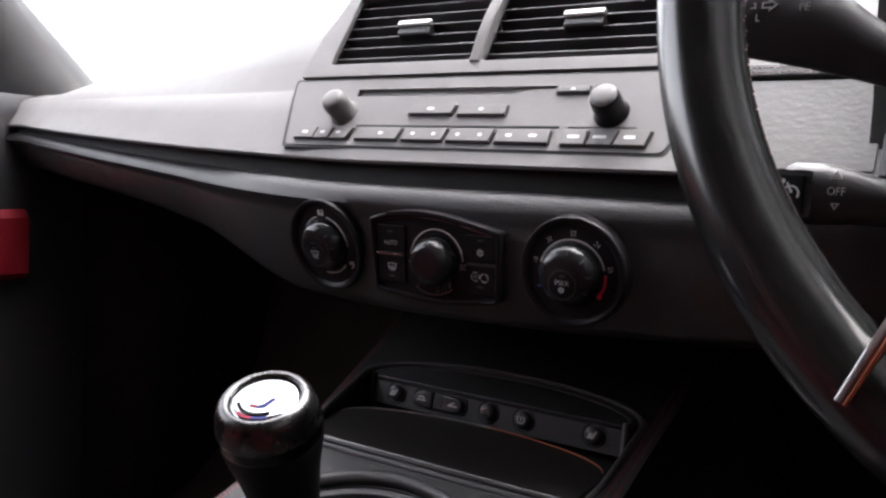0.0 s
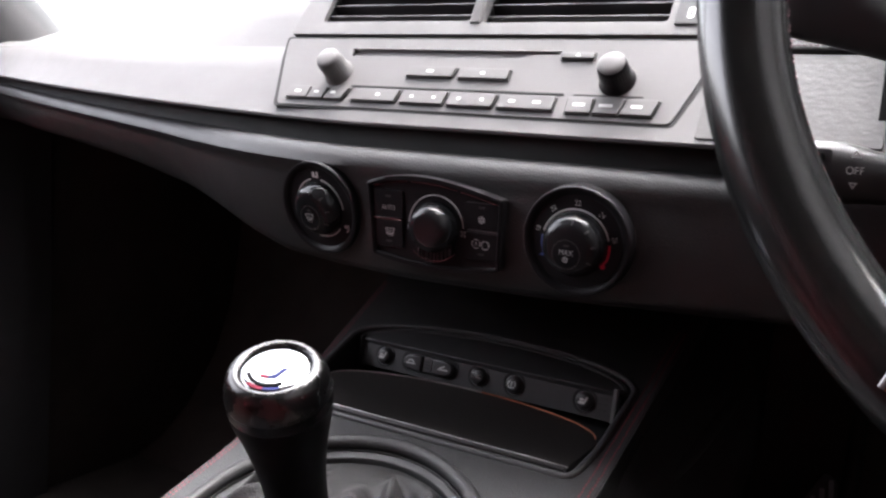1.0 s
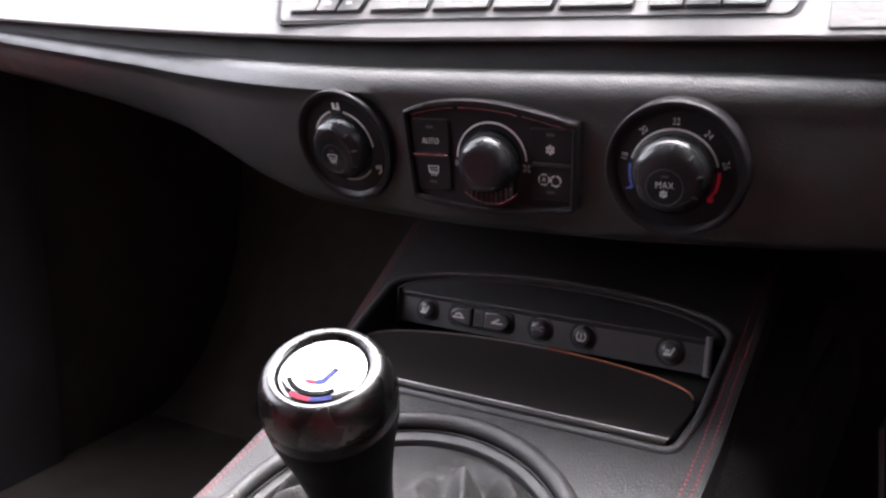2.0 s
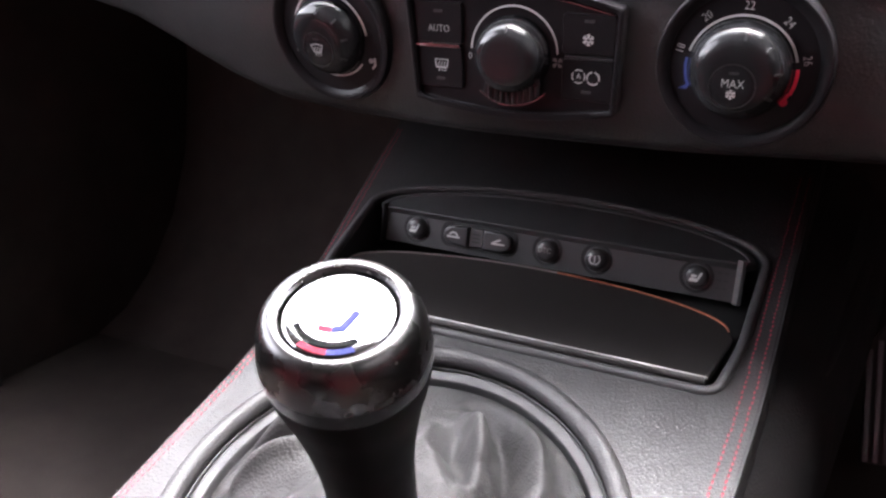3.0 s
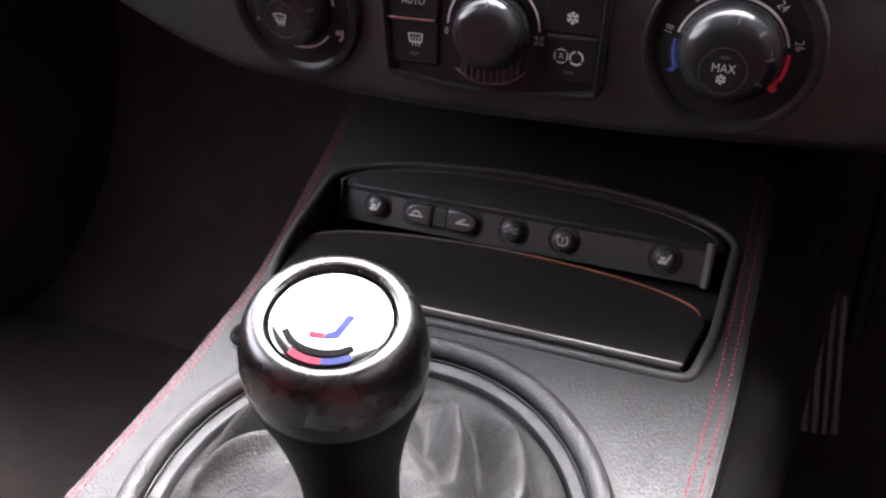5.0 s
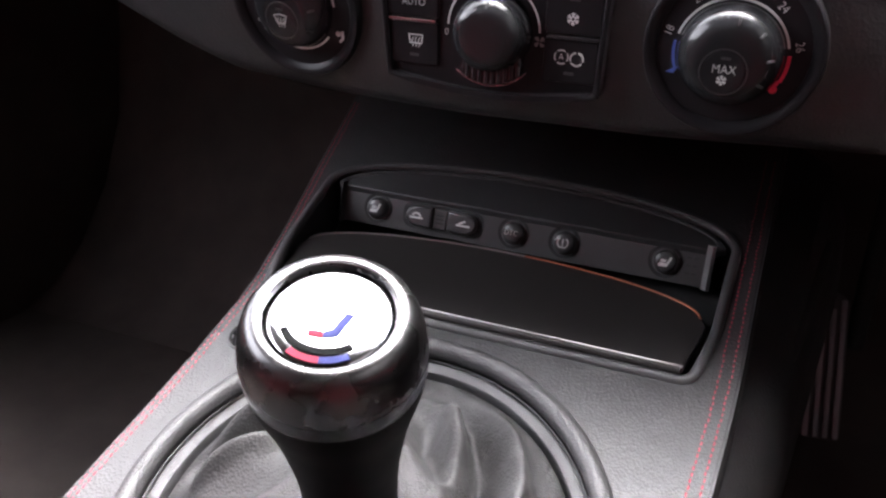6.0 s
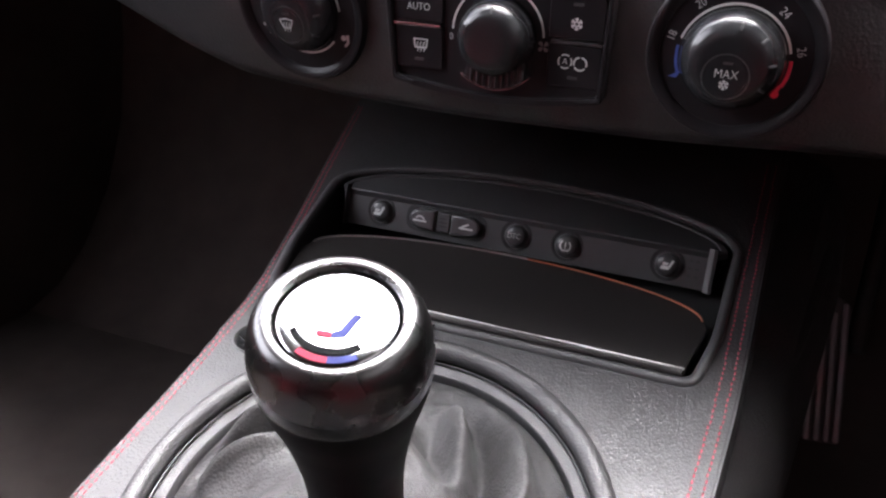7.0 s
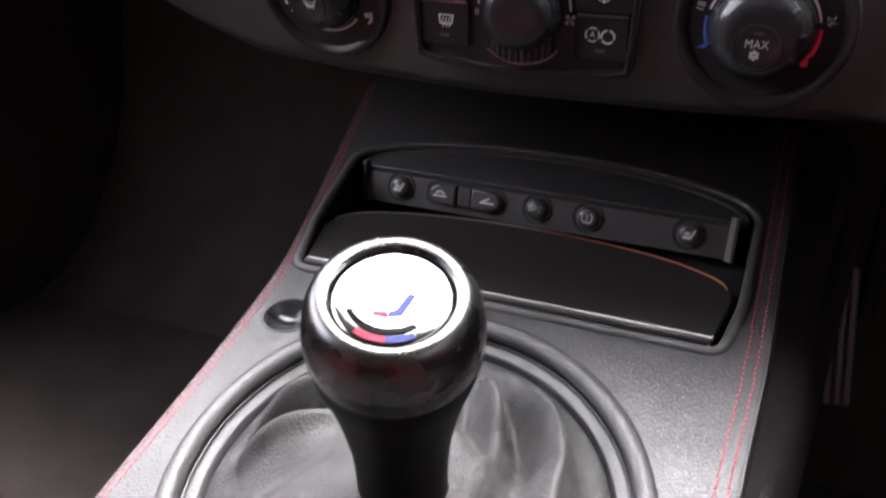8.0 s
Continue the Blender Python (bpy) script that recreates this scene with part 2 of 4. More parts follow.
def loft(rings, closed=True, caps=True):
    """A skin over rings of equal length."""
    bm = bmesh.new()
    vs = [[bm.verts.new(p) for p in ring] for ring in rings]
    n = len(vs[0])
    for a, b in zip(vs, vs[1:]):
        for j in range(n if closed else n - 1):
            bm.faces.new((a[j], a[(j + 1) % n], b[(j + 1) % n], b[j]))
    if caps and closed:
        bm.faces.new(vs[0][::-1])
        bm.faces.new(vs[-1])
    return bm


def block(x0, y0, z0, x1, y1, z1, bevel=2.0, segs=2):
    bm = bmesh.new()
    bmesh.ops.create_cube(bm, size=1.0)
    bmesh.ops.scale(bm, vec=(x1 - x0, y1 - y0, z1 - z0), verts=bm.verts)
    bmesh.ops.translate(bm, vec=((x0 + x1) / 2, (y0 + y1) / 2, (z0 + z1) / 2), verts=bm.verts)
    if bevel:
        bmesh.ops.bevel(bm, geom=list(bm.edges), offset=bevel, segments=segs, profile=0.5, affect="EDGES", clamp_overlap=True)
    return bm


def merge(*bms):
    out = bmesh.new()
    for b in bms:
        me = bpy.data.meshes.new("tmp")
        b.to_mesh(me)
        b.free()
        out.from_mesh(me)
        bpy.data.meshes.remove(me)
    return out


def arc_bar(r0, r1, a0, a1, z0, z1, n=24, cx=0.0, cy=0.0):
    """A flat curved bar, angles in degrees from local x, anticlockwise."""
    o = [(cx + r1 * math.cos(radians(a0 + (a1 - a0) * i / n)), cy + r1 * math.sin(radians(a0 + (a1 - a0) * i / n))) for i in range(n + 1)]
    i_ = [(cx + r0 * math.cos(radians(a1 - (a1 - a0) * i / n)), cy + r0 * math.sin(radians(a1 - (a1 - a0) * i / n))) for i in range(n + 1)]
    return slab(o + i_, z0, z1, 0)


def words(s, size, z0=0.0, depth=0.15, x=0.0, y=0.0, turn=0.0):
    """Raised lettering, centred, in the built-in font."""
    cu = bpy.data.curves.new("words", "FONT")
    cu.body, cu.size, cu.align_x, cu.align_y, cu.extrude, cu.resolution_u = s, size, "CENTER", "CENTER", depth / 2, 3
    cu.offset = -.016 * size
    ob = bpy.data.objects.new("words", cu)
    scene.collection.objects.link(ob)
    me = bpy.data.meshes.new_from_object(ob.evaluated_get(bpy.context.evaluated_depsgraph_get()))
    bpy.data.objects.remove(ob)
    bpy.data.curves.remove(cu)
    bm = bmesh.new()
    bm.from_mesh(me)
    bpy.data.meshes.remove(me)
    bm.transform(Matrix.Translation((x, y, z0 + depth / 2)) @ Matrix.Rotation(radians(turn), 4, "Z") @ Matrix.Diagonal((.86, 1, 1, 1)))
    return bm


def curve_at(x, table):
    return float(np.interp(x, [p[0] for p in table], [p[1] for p in table]))


def smooth01(t):
    t = max(0.0, min(1.0, t))
    return t * t * (3 - 2 * t)

# ---- the car round the cabin ----
def sweep(xs, profile):
    """A skin over x: profile(x) gives the (y, z) points of the section there."""
    return loft([[(x, y, z) for y, z in profile(x)] for x in xs], closed=True, caps=True)


FLOOR_Z = -330.0


def build_shell():
    g = bmesh.new()
    bmesh.ops.create_grid(g, x_segments=40, y_segments=40, size=1.0)
    g.transform(Matrix.Scale(600000, 4))
    single("ground", g, ASPHALT, (0, 0, -520), "grey asphalt ground that runs to the horizon", "ground", "structure",
           Matrix.Translation((0, 0, -520)))
    single("floor", block(-740, -1150, FLOOR_Z - 60, 740, 640, FLOOR_Z, 8), CARPET, (0, 0, FLOOR_Z),
           "black carpeted floor of the car", "floor", "structure")
    single("wall_front", sweep([-740, -400, 0, 400, 740], lambda x: [(400, FLOOR_Z), (640, FLOOR_Z), (640, 250), (620, 250), (612, 0), (596, -110), (560, -200), (505, -272), (452, -312)]),
           CARPET, (0, 600, FLOOR_Z), "black carpeted bulkhead ahead of the footwells", "wall", "structure")
    single("wall_cowl", sweep([-760, -500, -250, 0, 250, 500, 760], lambda x: [(238, 222), (690, 222), (690, 236), (500, 244), (238, 246)]), PAINT, (0, 460, 222),
           "dark painted panel that closes the car ahead of the dashboard", "wall", "structure")
    single("wall_rear", block(-740, -1150, FLOOR_Z, 740, -1090, 570, 15), CARPET, (0, -1120, FLOOR_Z),
           "black trimmed panel behind the seats", "wall", "structure")
    for k, s in (("1", -1), ("2", 1)):
        d = thing("door_" + k, (s * 740, -250, FLOOR_Z), "closed car door with black trim and a red leather insert", "door", kind="structure")
        secs = []
        for y in (-1080, -900, -500, -100, 120, 240):
            w = 14 * math.sin((y + 1080) / 1640 * math.pi)
            secs.append([(s * (770), y, FLOOR_Z - 60), (s * 820, y, -100), (s * 815, y, 150), (s * 770, y, 262), (s * (728 - w), y, 262),
                         (s * (716 - w), y, 240), (s * (724 - w), y, 120), (s * (720 - w), y, -60), (s * (730 - w), y, FLOOR_Z - 60)])
        part("door_body", loft(secs), SOFT, d)
        ins = [[(s * (715 - 14 * math.sin((y + 1080) / 1640 * math.pi) - b), y, z) for z, b in ((36, 0), (44, 9), (112, 9), (122, 0))]
               for y in (-850, -840, -500, -100, 142, 152)]
        part("insert", loft(ins, closed=True), BRIGHTHIDE, d, label="dark red leather door insert")
        part("armrest", block(min(s * 650, s * 718), -780, -40, max(s * 650, s * 718), -160, 14, 16, 3), SOFT, d)
        part("door_pull", tube([(s * 690, -120, 130), (s * 668, -60, 138), (s * 668, 20, 138), (s * 690, 80, 130)], 8), METAL, d)
    for k, s in (("left", -1), ("right", 1)):
        single("wall_" + k, block(min(s * 735, s * 790), 180, FLOOR_Z - 50, max(s * 735, s * 790), 660, 225, 10), CARPET, (s * 760, 400, FLOOR_Z),
               "black carpeted side panel of the footwell", "wall", "structure")
    w = thing("window_1", (0, 500, 260), "clear raked windscreen in a black frame", "windscreen", kind="structure")
    part("windscreen_pane", loft([[(x * 1.03, 560 - 320 * (x / 700) ** 2, 275), (x * 1.03, 566 - 320 * (x / 700) ** 2, 275), (x * 0.88, -174 - 75 * (x / 700) ** 2, 705), (x * 0.88, -180 - 75 * (x / 700) ** 2, 705)]
                                   for x in range(-700, 701, 50)]), GLASS, w, sharp=20).visible_shadow = False
    for s in (-1, 1):
        part("pillar", tube([(s * 790, 262, 225), (s * 752, 130, 355), (s * 712, 0, 480), (s * 620, -250, 705)], [74, 46, 30, 24], 20), PILLAR, w)
    # header and roof are out of view; their front edge is set to shade the dash
    part("header_rail", tube([(x, -180 - 75 * (x / 620) ** 2, 712 - 10 * (x / 620) ** 2) for x in range(-620, 621, 62)], 20, 10), SATIN, w)
    roof = [[(x, y, z - 30 * (x / 600) ** 2 + dz) for y, z, dz in ((-175, 728, 0), (-400, 752, 0), (-700, 748, 0), (-930, 700, 0), (-1120, 560, 0), (-1130, 575, 8), (-930, 715, 8), (-700, 763, 8), (-400, 767, 8), (-175, 743, 8))]
            for x in range(-600, 601, 100)]
    single("ceiling", loft(roof), CARPET, (0, -600, 700), "unseen black fabric roof lining", "ceiling", "structure")
    for k, s in (("rear_left", -1), ("rear_right", 1)):
        single("wall_" + k, loft([[(s * (735 - (z - 255) * .29), y, z) for y in (-1140, -690 - (z - 255) * .12)] + [(s * (755 - (z - 255) * .29), y, z) for y in (-690 - (z - 255) * .12, -1140)] for z in (255, 400, 550, 715)]),
               CARPET, (s * 735, -900, 255), "black fabric rear quarter of the roof", "wall", "structure")
    # added out of view to cut the sky through the driver's window
    single("side_light_blocker", block(1300, -2600, -520, 1500, 2600, 2600, 20), BLOCKER, (1400, 0, -520), "unseen added wall that blocks light from the driver's side", "wall", "structure")
    single("wall_centre", loft([[(x, y, z) for y, z in ((232, FLOOR_Z), (232, 96), (64, 124), (80, 134), (240, 120), (590, 60), (590, FLOOR_Z))] for x in (-130, 0, 128)]), DULL, (0, 232, FLOOR_Z), "dull black panel between console and dashboard", "wall", "structure")
    for k, s in (("passenger", -1), ("driver", 1)):
        st = thing("bucket_seat", (s * 380, -700, FLOOR_Z), "dark red leather sports seat with black base", "seat", "seats")
        part("seat_base", block(s * 380 - 210, -980, FLOOR_Z, s * 380 + 210, -520, FLOOR_Z + 90, 14), DULL, st)
        part("cushion", loft([[(s * 380 + a * wv, y, zz + hz) for a, hz in ((-250, -70), (-255, 30), (-215, 45), (-150, 8), (0, 0), (150, 8), (215, 45), (255, 30), (250, -70))]
                              for y, wv, zz in ((-1000, .93, FLOOR_Z + 130), (-960, 1, FLOOR_Z + 150), (-700, 1, FLOOR_Z + 150), (-530, .97, FLOOR_Z + 170), (-490, .9, FLOOR_Z + 130))]),
             REDHIDE, st)
        part("backrest", loft([[(s * 380 + a * wv, y0 + dy, z) for a, dy in ((-240, -110), (-250, -10), (-205, 40), (-140, 5), (0, 0), (140, 5), (205, 40), (250, -10), (240, -110))]
                               for z, wv, y0 in ((FLOOR_Z + 110, .9, -955), (FLOOR_Z + 200, 1, -965), (FLOOR_Z + 520, .98, -1020), (FLOOR_Z + 700, .7, -1040), (FLOOR_Z + 790, .55, -1050), (FLOOR_Z + 830, .45, -1060))]),
             REDHIDE, st)


# ---- dashboard ----
def far(x):
    """How far a place lies out along the passenger's side, 0 at the centre to 1 at the door."""
    return max(0.0, min(1.0, (-60 - x) / 620))


def dash_y(x):
    if x > 60:
        return -14 + 26 * ((x - 60) / 200) ** 2
    return -14 + 134 * max(0.0, min(1.0, (-15 - x) / 665)) ** 1.6


LOW = [(-720, 174), (-600, 164), (-500, 158), (-374, 147), (-272, 132), (-208, 117), (-170, 107), (-133, 99), (-80, 96), (0, 96), (75, 97.5), (125, 100), (300, 106), (720, 116)]
LEAN = [(-720, .7), (-400, .62), (-200, .40), (-80, .32), (-20, .15), (60, .12), (720, .12)]


def lower_section(x):
    y, f = dash_y(x), far(x)
    zt = 178 + 36 * f ** 1.3
    zl, k = min(curve_at(x, LOW), zt - 14), curve_at(x, LEAN)
    y += 12 * smooth01((-120 - x) / 160)
    pivot = 135 + (zt - 147) * smooth01((-105 - x) / 190)
    face = lambda z: y + 5.5 + (pivot - z) * k
    sh = min(1.0, (zt - zl) / 60)
    pts = [(y + 130, zt - 6), (y + 40, zt - 1), (face(zt) + 13 * sh, zt), (face(zt) + 8 * sh, zt - 1 * sh), (face(zt) + 4.4 * sh, zt - 3.4 * sh), (face(zt) + 1.8 * sh, zt - 7.5 * sh), (face(zt) + .5 * sh, zt - 12.5 * sh)]
    top = zt - 18 * sh
    h = max(2.0, top - (zl + 10))
    for i in range(9):
        z = top - h * i / 8
        pts.append((face(z) - 1.6 * math.sin(math.pi * i / 8), z))
    pts += [(face(zl + 6) + .8, zl + 6), (face(zl + 2.5) + 3, zl + 2.5), (face(zl) + 8, zl), (y + 60 + 30 * k, zl + 1), (y + 150, zl + 18)]
    return pts


SLOPE = radians(58)
UP_Y, UP_Z = math.cos(SLOPE), math.sin(SLOPE)


def fascia_low(x):
    f = far(x)
    return -3.2 + 134 * f ** 1.6, 191.6 + 30 * f ** 1.3


def fascia_high(x):
    y, z = fascia_low(x)
    h = 65 * (1 - 0.42 * far(x) ** 0.8)
    return y + h * UP_Y, z + h * UP_Z


def crown(x):
    """Height of the dashboard's top: a hood over the vents and dials, falling to the sides."""
    a = smooth01((x + 330) / 180) if x < 0 else 1.0
    return 296 + 18 * a - 26 * far(x) ** 3


def upper_section(x):
    y, z = fascia_low(x)
    yh, zh = fascia_high(x)
    c = max(crown(x), zh + 12)
    mid = smooth01((x + 148) / 10) * (1 - smooth01((x - 138) / 10))   # behind the vents the skin stands back
    back = 26 * mid
    return [(y + 110, z + 4), (y + 12, z + 1), (y + 3, z - .5), (y + .6, z + .3), (y, z + 2),
            (y + (yh - y) * .33 - .5, z + (zh - z) * .33 + .3), (y + (yh - y) * .66 - .5, z + (zh - z) * .66 + .3), (yh - .6, zh - 1.2), (yh + .6, zh - .4), (yh + 1.6, zh - 1.0), (yh + 2.6, zh - .2),
            (yh + 4.5 + back, zh + 2.2), (yh + 16 + back, zh + .34 * (c - zh)), (yh + 34 + back, zh + .68 * (c - zh)), (yh + 62 + back, zh + .9 * (c - zh)), (yh + 110 + back, c),
            (yh + 260, c + 6 - 10 * far(x)), (565 - 330 * (x / 720) ** 2, 262), (565 - 330 * (x / 720) ** 2, 235), (yh + 160, 215 + 10 * far(x))]


def build_dashboard():
    d = thing("dashboard", (0, 300, 100), "black two-tier car dashboard with satin grey fascia band", "dashboard")
    xs = sorted({*range(-720, 721, 24), *range(-200, 200, 8)})
    part("lower_panel", sweep(xs, lower_section), DASH, d, label="grained black lower dash panel", sharp=50)
    part("upper_panel", sweep(xs, upper_section), FASCIA, d, label="satin dark grey upper dash band", sharp=30)
    part("gap_liner", sweep(range(-720, 721, 60), lambda x: [(dash_y(x) + 22, 170 + 36 * far(x) ** 1.3), (dash_y(x) + 22, 204 + 30 * far(x) ** 1.3), (dash_y(x) + 40, 204 + 30 * far(x) ** 1.3), (dash_y(x) + 40, 170 + 36 * far(x) ** 1.3)]),
         DULL, d)
    return d


RAD = plane(0, 4, 204, 32)   # the fascia's face: 58 degrees from level


def build_radio():
    r = thing("car_radio", (0, 10, 204), "dark grey car radio with slot, two knobs and button row", "radio")
    face = rounded([(-134, -1.8), (139, -2.2), (149, 27), (150.5, 54), (-150, 54), (-146, 38)], 3.5)
    slot = rounded([(-88, 39.4), (36, 38.8), (44, 42.2), (63, 43.2), (63, 44.4), (-88, 44.8)], .8)
    part("faceplate", slab(face, -6, 1.2, 0.7, holes=(slot,)), FASCIA, r, RAD)
    groove = rounded([(-137, -3.6), (141, -4.2), (151.5, 26), (152.5, 56), (-152.5, 56), (-149, 38)], 3.5)
    part("surround_gap", slab(groove, -7, .5, 0, holes=([(-90, 37), (65, 37), (65, 46.5), (-90, 46.5)],)), DULL, r, RAD)
    part("disc_slot", slab(rect(-92, 36, 67, 47, 1), -12, -8, 0), DULL, r, RAD, "deep black disc slot")
    part("slot_lip", slab(rounded([(-89, 44.9), (64, 44.6), (64, 45.6), (-89, 46)], .4), 0.5, 2.0, .3), FASCIA, r, RAD)

    def key(x0, y0, x1, y1, z=3.6, slant=0.0, mark=()):
        pts = rounded([(x0 + min(slant, 0), y0), (x1 - max(slant, 0) * .0, y0), (x1 + slant, y1), (x0 + max(slant, 0), y1)], 1.0)
        k = part("button", slab(pts, 0, z, .7), FASCIA, r, RAD)
        part("button_gap", slab([(p[0] + (1.0 if p[0] > (x0 + x1) / 2 else -1.0), p[1] + (.4 if p[1] > (y0 + y1) / 2 else -.8)) for p in pts], 1.0, 1.55, 0), DULL, k, RAD)
        for mx, w in mark:
            part("marking", slab(rect(mx - w / 2, (y0 + y1) / 2 - 1, mx + w / 2, (y0 + y1) / 2 + 1, .4), z, z + .12, 0), PRINT, k, RAD)

    key(-37.3, 23.2, -3.5, 30.6, slant=2, mark=[(-20, 5)])
    key(1, 22.6, 35.5, 30.2, mark=[(18, 3)])
    for x0, x1, sl, mk in ((-127.4, -110, 1.5, [(-118, 5)]), (-109, -96, 1.5, [(-102, 4)]), (-95, -80.6, 4, [(-88, 4)]), (-73, -38.5, 2, [(-52, 3)]), (-34.5, -3.3, 2, [(-26, 2.4), (-10, 2.4)]),
                       (0, 31, 2, [(8, 2.4), (24, 2.4)]), (35, 70.4, 0, [(44, 4), (60, 5)])):
        key(x0, 2.2 - .006 * x0, x1, 11.6 - .004 * x0, slant=sl, mark=mk)
    for x0, x1, w in ((78.4, 93.6, 9), (94.6, 109.4, 10), (110.6, 128.5, 8)):
        key(x0, 1.2, x1, 11.6, slant=2.6 if x0 > 94 else 0, mark=[((x0 + x1) / 2, w * .8)])
    part("row_line", slab(rect(-77, 14.0, 74, 15.0, .3), 1.0, 1.7, 0), DULL, r, RAD)
    part("row_line", slab(rect(80, 14.2, 121, 14.7, .2), 1.0, 1.5, 0), DULL, r, RAD)
    part("button_gap", slab(rect(64.4, 38.0, 86.8, 44.4, 1.4), 1.0, 1.5, 0), DULL, r, RAD)
    k = part("button", slab(rect(65.5, 39.2, 85.7, 43.4, 1.2), 0, 3.4, .7), PAD, r, RAD)
    part("marking", slab([(74, 40.4), (78, 40.4), (76, 42.4)], 3.4, 3.5, 0), PRINT, k, RAD)
    # left knob's haze and the caps' top light are put in as paler material
    for x, v in ((-92.5, 25.0), (103.5, 25)):
        kn = part("knob", lathe([(0, 19), (5.4, 18.7), (7.4, 17.8), (8.3, 16.2), (8.6, 14.5), (8.8, 8), (9.2, 4), (10.2, 2.2), (10.7, 1.0), (10.7, 0)], 40), FASCIA if x < 0 else PANEL, r, RAD @ Matrix.Translation((x, v, 0)))
        part("knob_cap", lathe([(0, 19.5), (4.8, 19.2), (6.8, 18.5), (7.8, 17.4), (7.9, 17.0)], 32), FASCIA, kn, RAD @ Matrix.Translation((x, v, 0)))
        part("grip", ribbed([(8.7, 4.5), (8.9, 5), (8.75, 14.5), (8.5, 15.2)], 30, .3), FASCIA if x < 0 else PANEL, kn, RAD @ Matrix.Translation((x, v, 0)))
    return r


def build_vents():
    o = thing("air_vent", (0, 60, 260), "dark slatted twin centre air vent with bright slider tabs", "air vent")
    left, right = rect(-126, 68.5, -6.5, 133, 3), rect(3, 67, 122.5, 131, 3)
    outer = rounded([(-150, 57.5), (150.5, 57.5), (148, 96), (140, 139), (-136, 139), (-146, 96)], 4)
    part("surround", slab(outer, -5, 2.0, 1.2, holes=(left, right)), FASCIA, o, RAD, "dark grey vent surround")
    body = [(p[0] * .992, 58.5 + (p[1] - 57.5) * .985) for p in outer]
    part("housing", slab(body, -60, -4.6, 0, holes=(rounded([(-134, 62), (134, 62), (128, 136), (-126, 136)], 4),)), FASCIA, o, RAD)
    part("liner", slab(rounded([(-140, 60), (140, 60), (136, 136), (-132, 136)], 4), -46, -40, 0), DULL, o, RAD)
    for x0, x1, y0, y1 in ((-126, -6.5, 68.5, 133), (3, 122.5, 67, 131)):
        for s in ((x0 - 2, y0 - 2, x0, y1 + 2), (x1, y0 - 2, x1 + 2, y1 + 2), (x0, y1, x1, y1 + 2), (x0, y0 - 2, x1, y0)):
            part("duct_wall", block(s[0], s[1], -42, s[2], s[3], -2, 0), DULL, o, RAD)
        n = 7
        for i in range(n):
            v = y0 + 4.5 + (y1 - y0 - 6) * i / (n - 1)
            sl = block(x0 + .5, -.75, -9, x1 - .5, .75, 9, .5, 2)
            sl.transform(Matrix.Translation((0, v, -10)) @ Matrix.Rotation(radians(-24), 4, "X"))
            part("slat", sl, SATIN, o, RAD)
        for i in range(9):
            x = x0 + 8 + (x1 - x0 - 16) * i / 8
            part("vane", block(x - .7, y0, -38, x + .7, y1, -22, 0), DULL, o, RAD)
    part("divider", loft([[(a - 2 + (v - 68) * .02, v, z + 4.0 * math.sin((v - 66) / 68 * math.pi)) for a, z in ((-4.6, -2), (-4.2, 1.8), (-2.5, 3.2), (2.5, 3.2), (4.2, 1.8), (4.6, -2))] for v in (66.5, 78, 90, 102, 114, 126, 134)]),
         FASCIA, o, RAD)
    for x, v in ((-64, 102), (66, 100.5)):
        t = part("slider", merge(block(x - 13.5, v - 8, -12, x + 13.5, v + 1, 2, 2, 3)), SATIN, o, RAD)
        part("slider_cap", slab(rect(x - 14, v - 1.5, x + 14, v + 3.2, 1.6), 0, 4.6, 1.4, 3), SPOKE, t, RAD, "bright metal slider cap")
    sw = part("switch", slab(rect(126.5, 64, 146, 90, 2), 1, 3.4, .8), SATIN, o, RAD)
    part("marking", slab(rounded([(133, 68), (137, 68), (137, 76), (133, 76)], 1.6), 3.4, 3.55, 0, holes=([(134.3, 69.6), (135.7, 69.6), (135.7, 74.2), (134.3, 74.2)],)), PRINT, sw, RAD)
    return o

MID = plane(8, -15.2, 135, -7)
RIGHT = plane(98, -15.2, 134.2, -8)
LEFT = plane(-83.6, -10.2, 135.2, -17, -4.5)


def dial_bezel(parent, m, r):
    part("bezel", lathe([(r - 5.2, -8), (r - 5.0, -1.8), (r - 4.2, -1.0), (r - 2.9, -.1), (r - 1.6, .4), (r - .6, .2), (r - .1, -.6), (r + .2, -2.4), (r + .3, -12)], 72), PANEL, parent, m)
    part("dial_face", lathe([(0, -2), (r - 5.0, -2.2), (r - 4.9, -8)], 64), PANEL, parent, m)


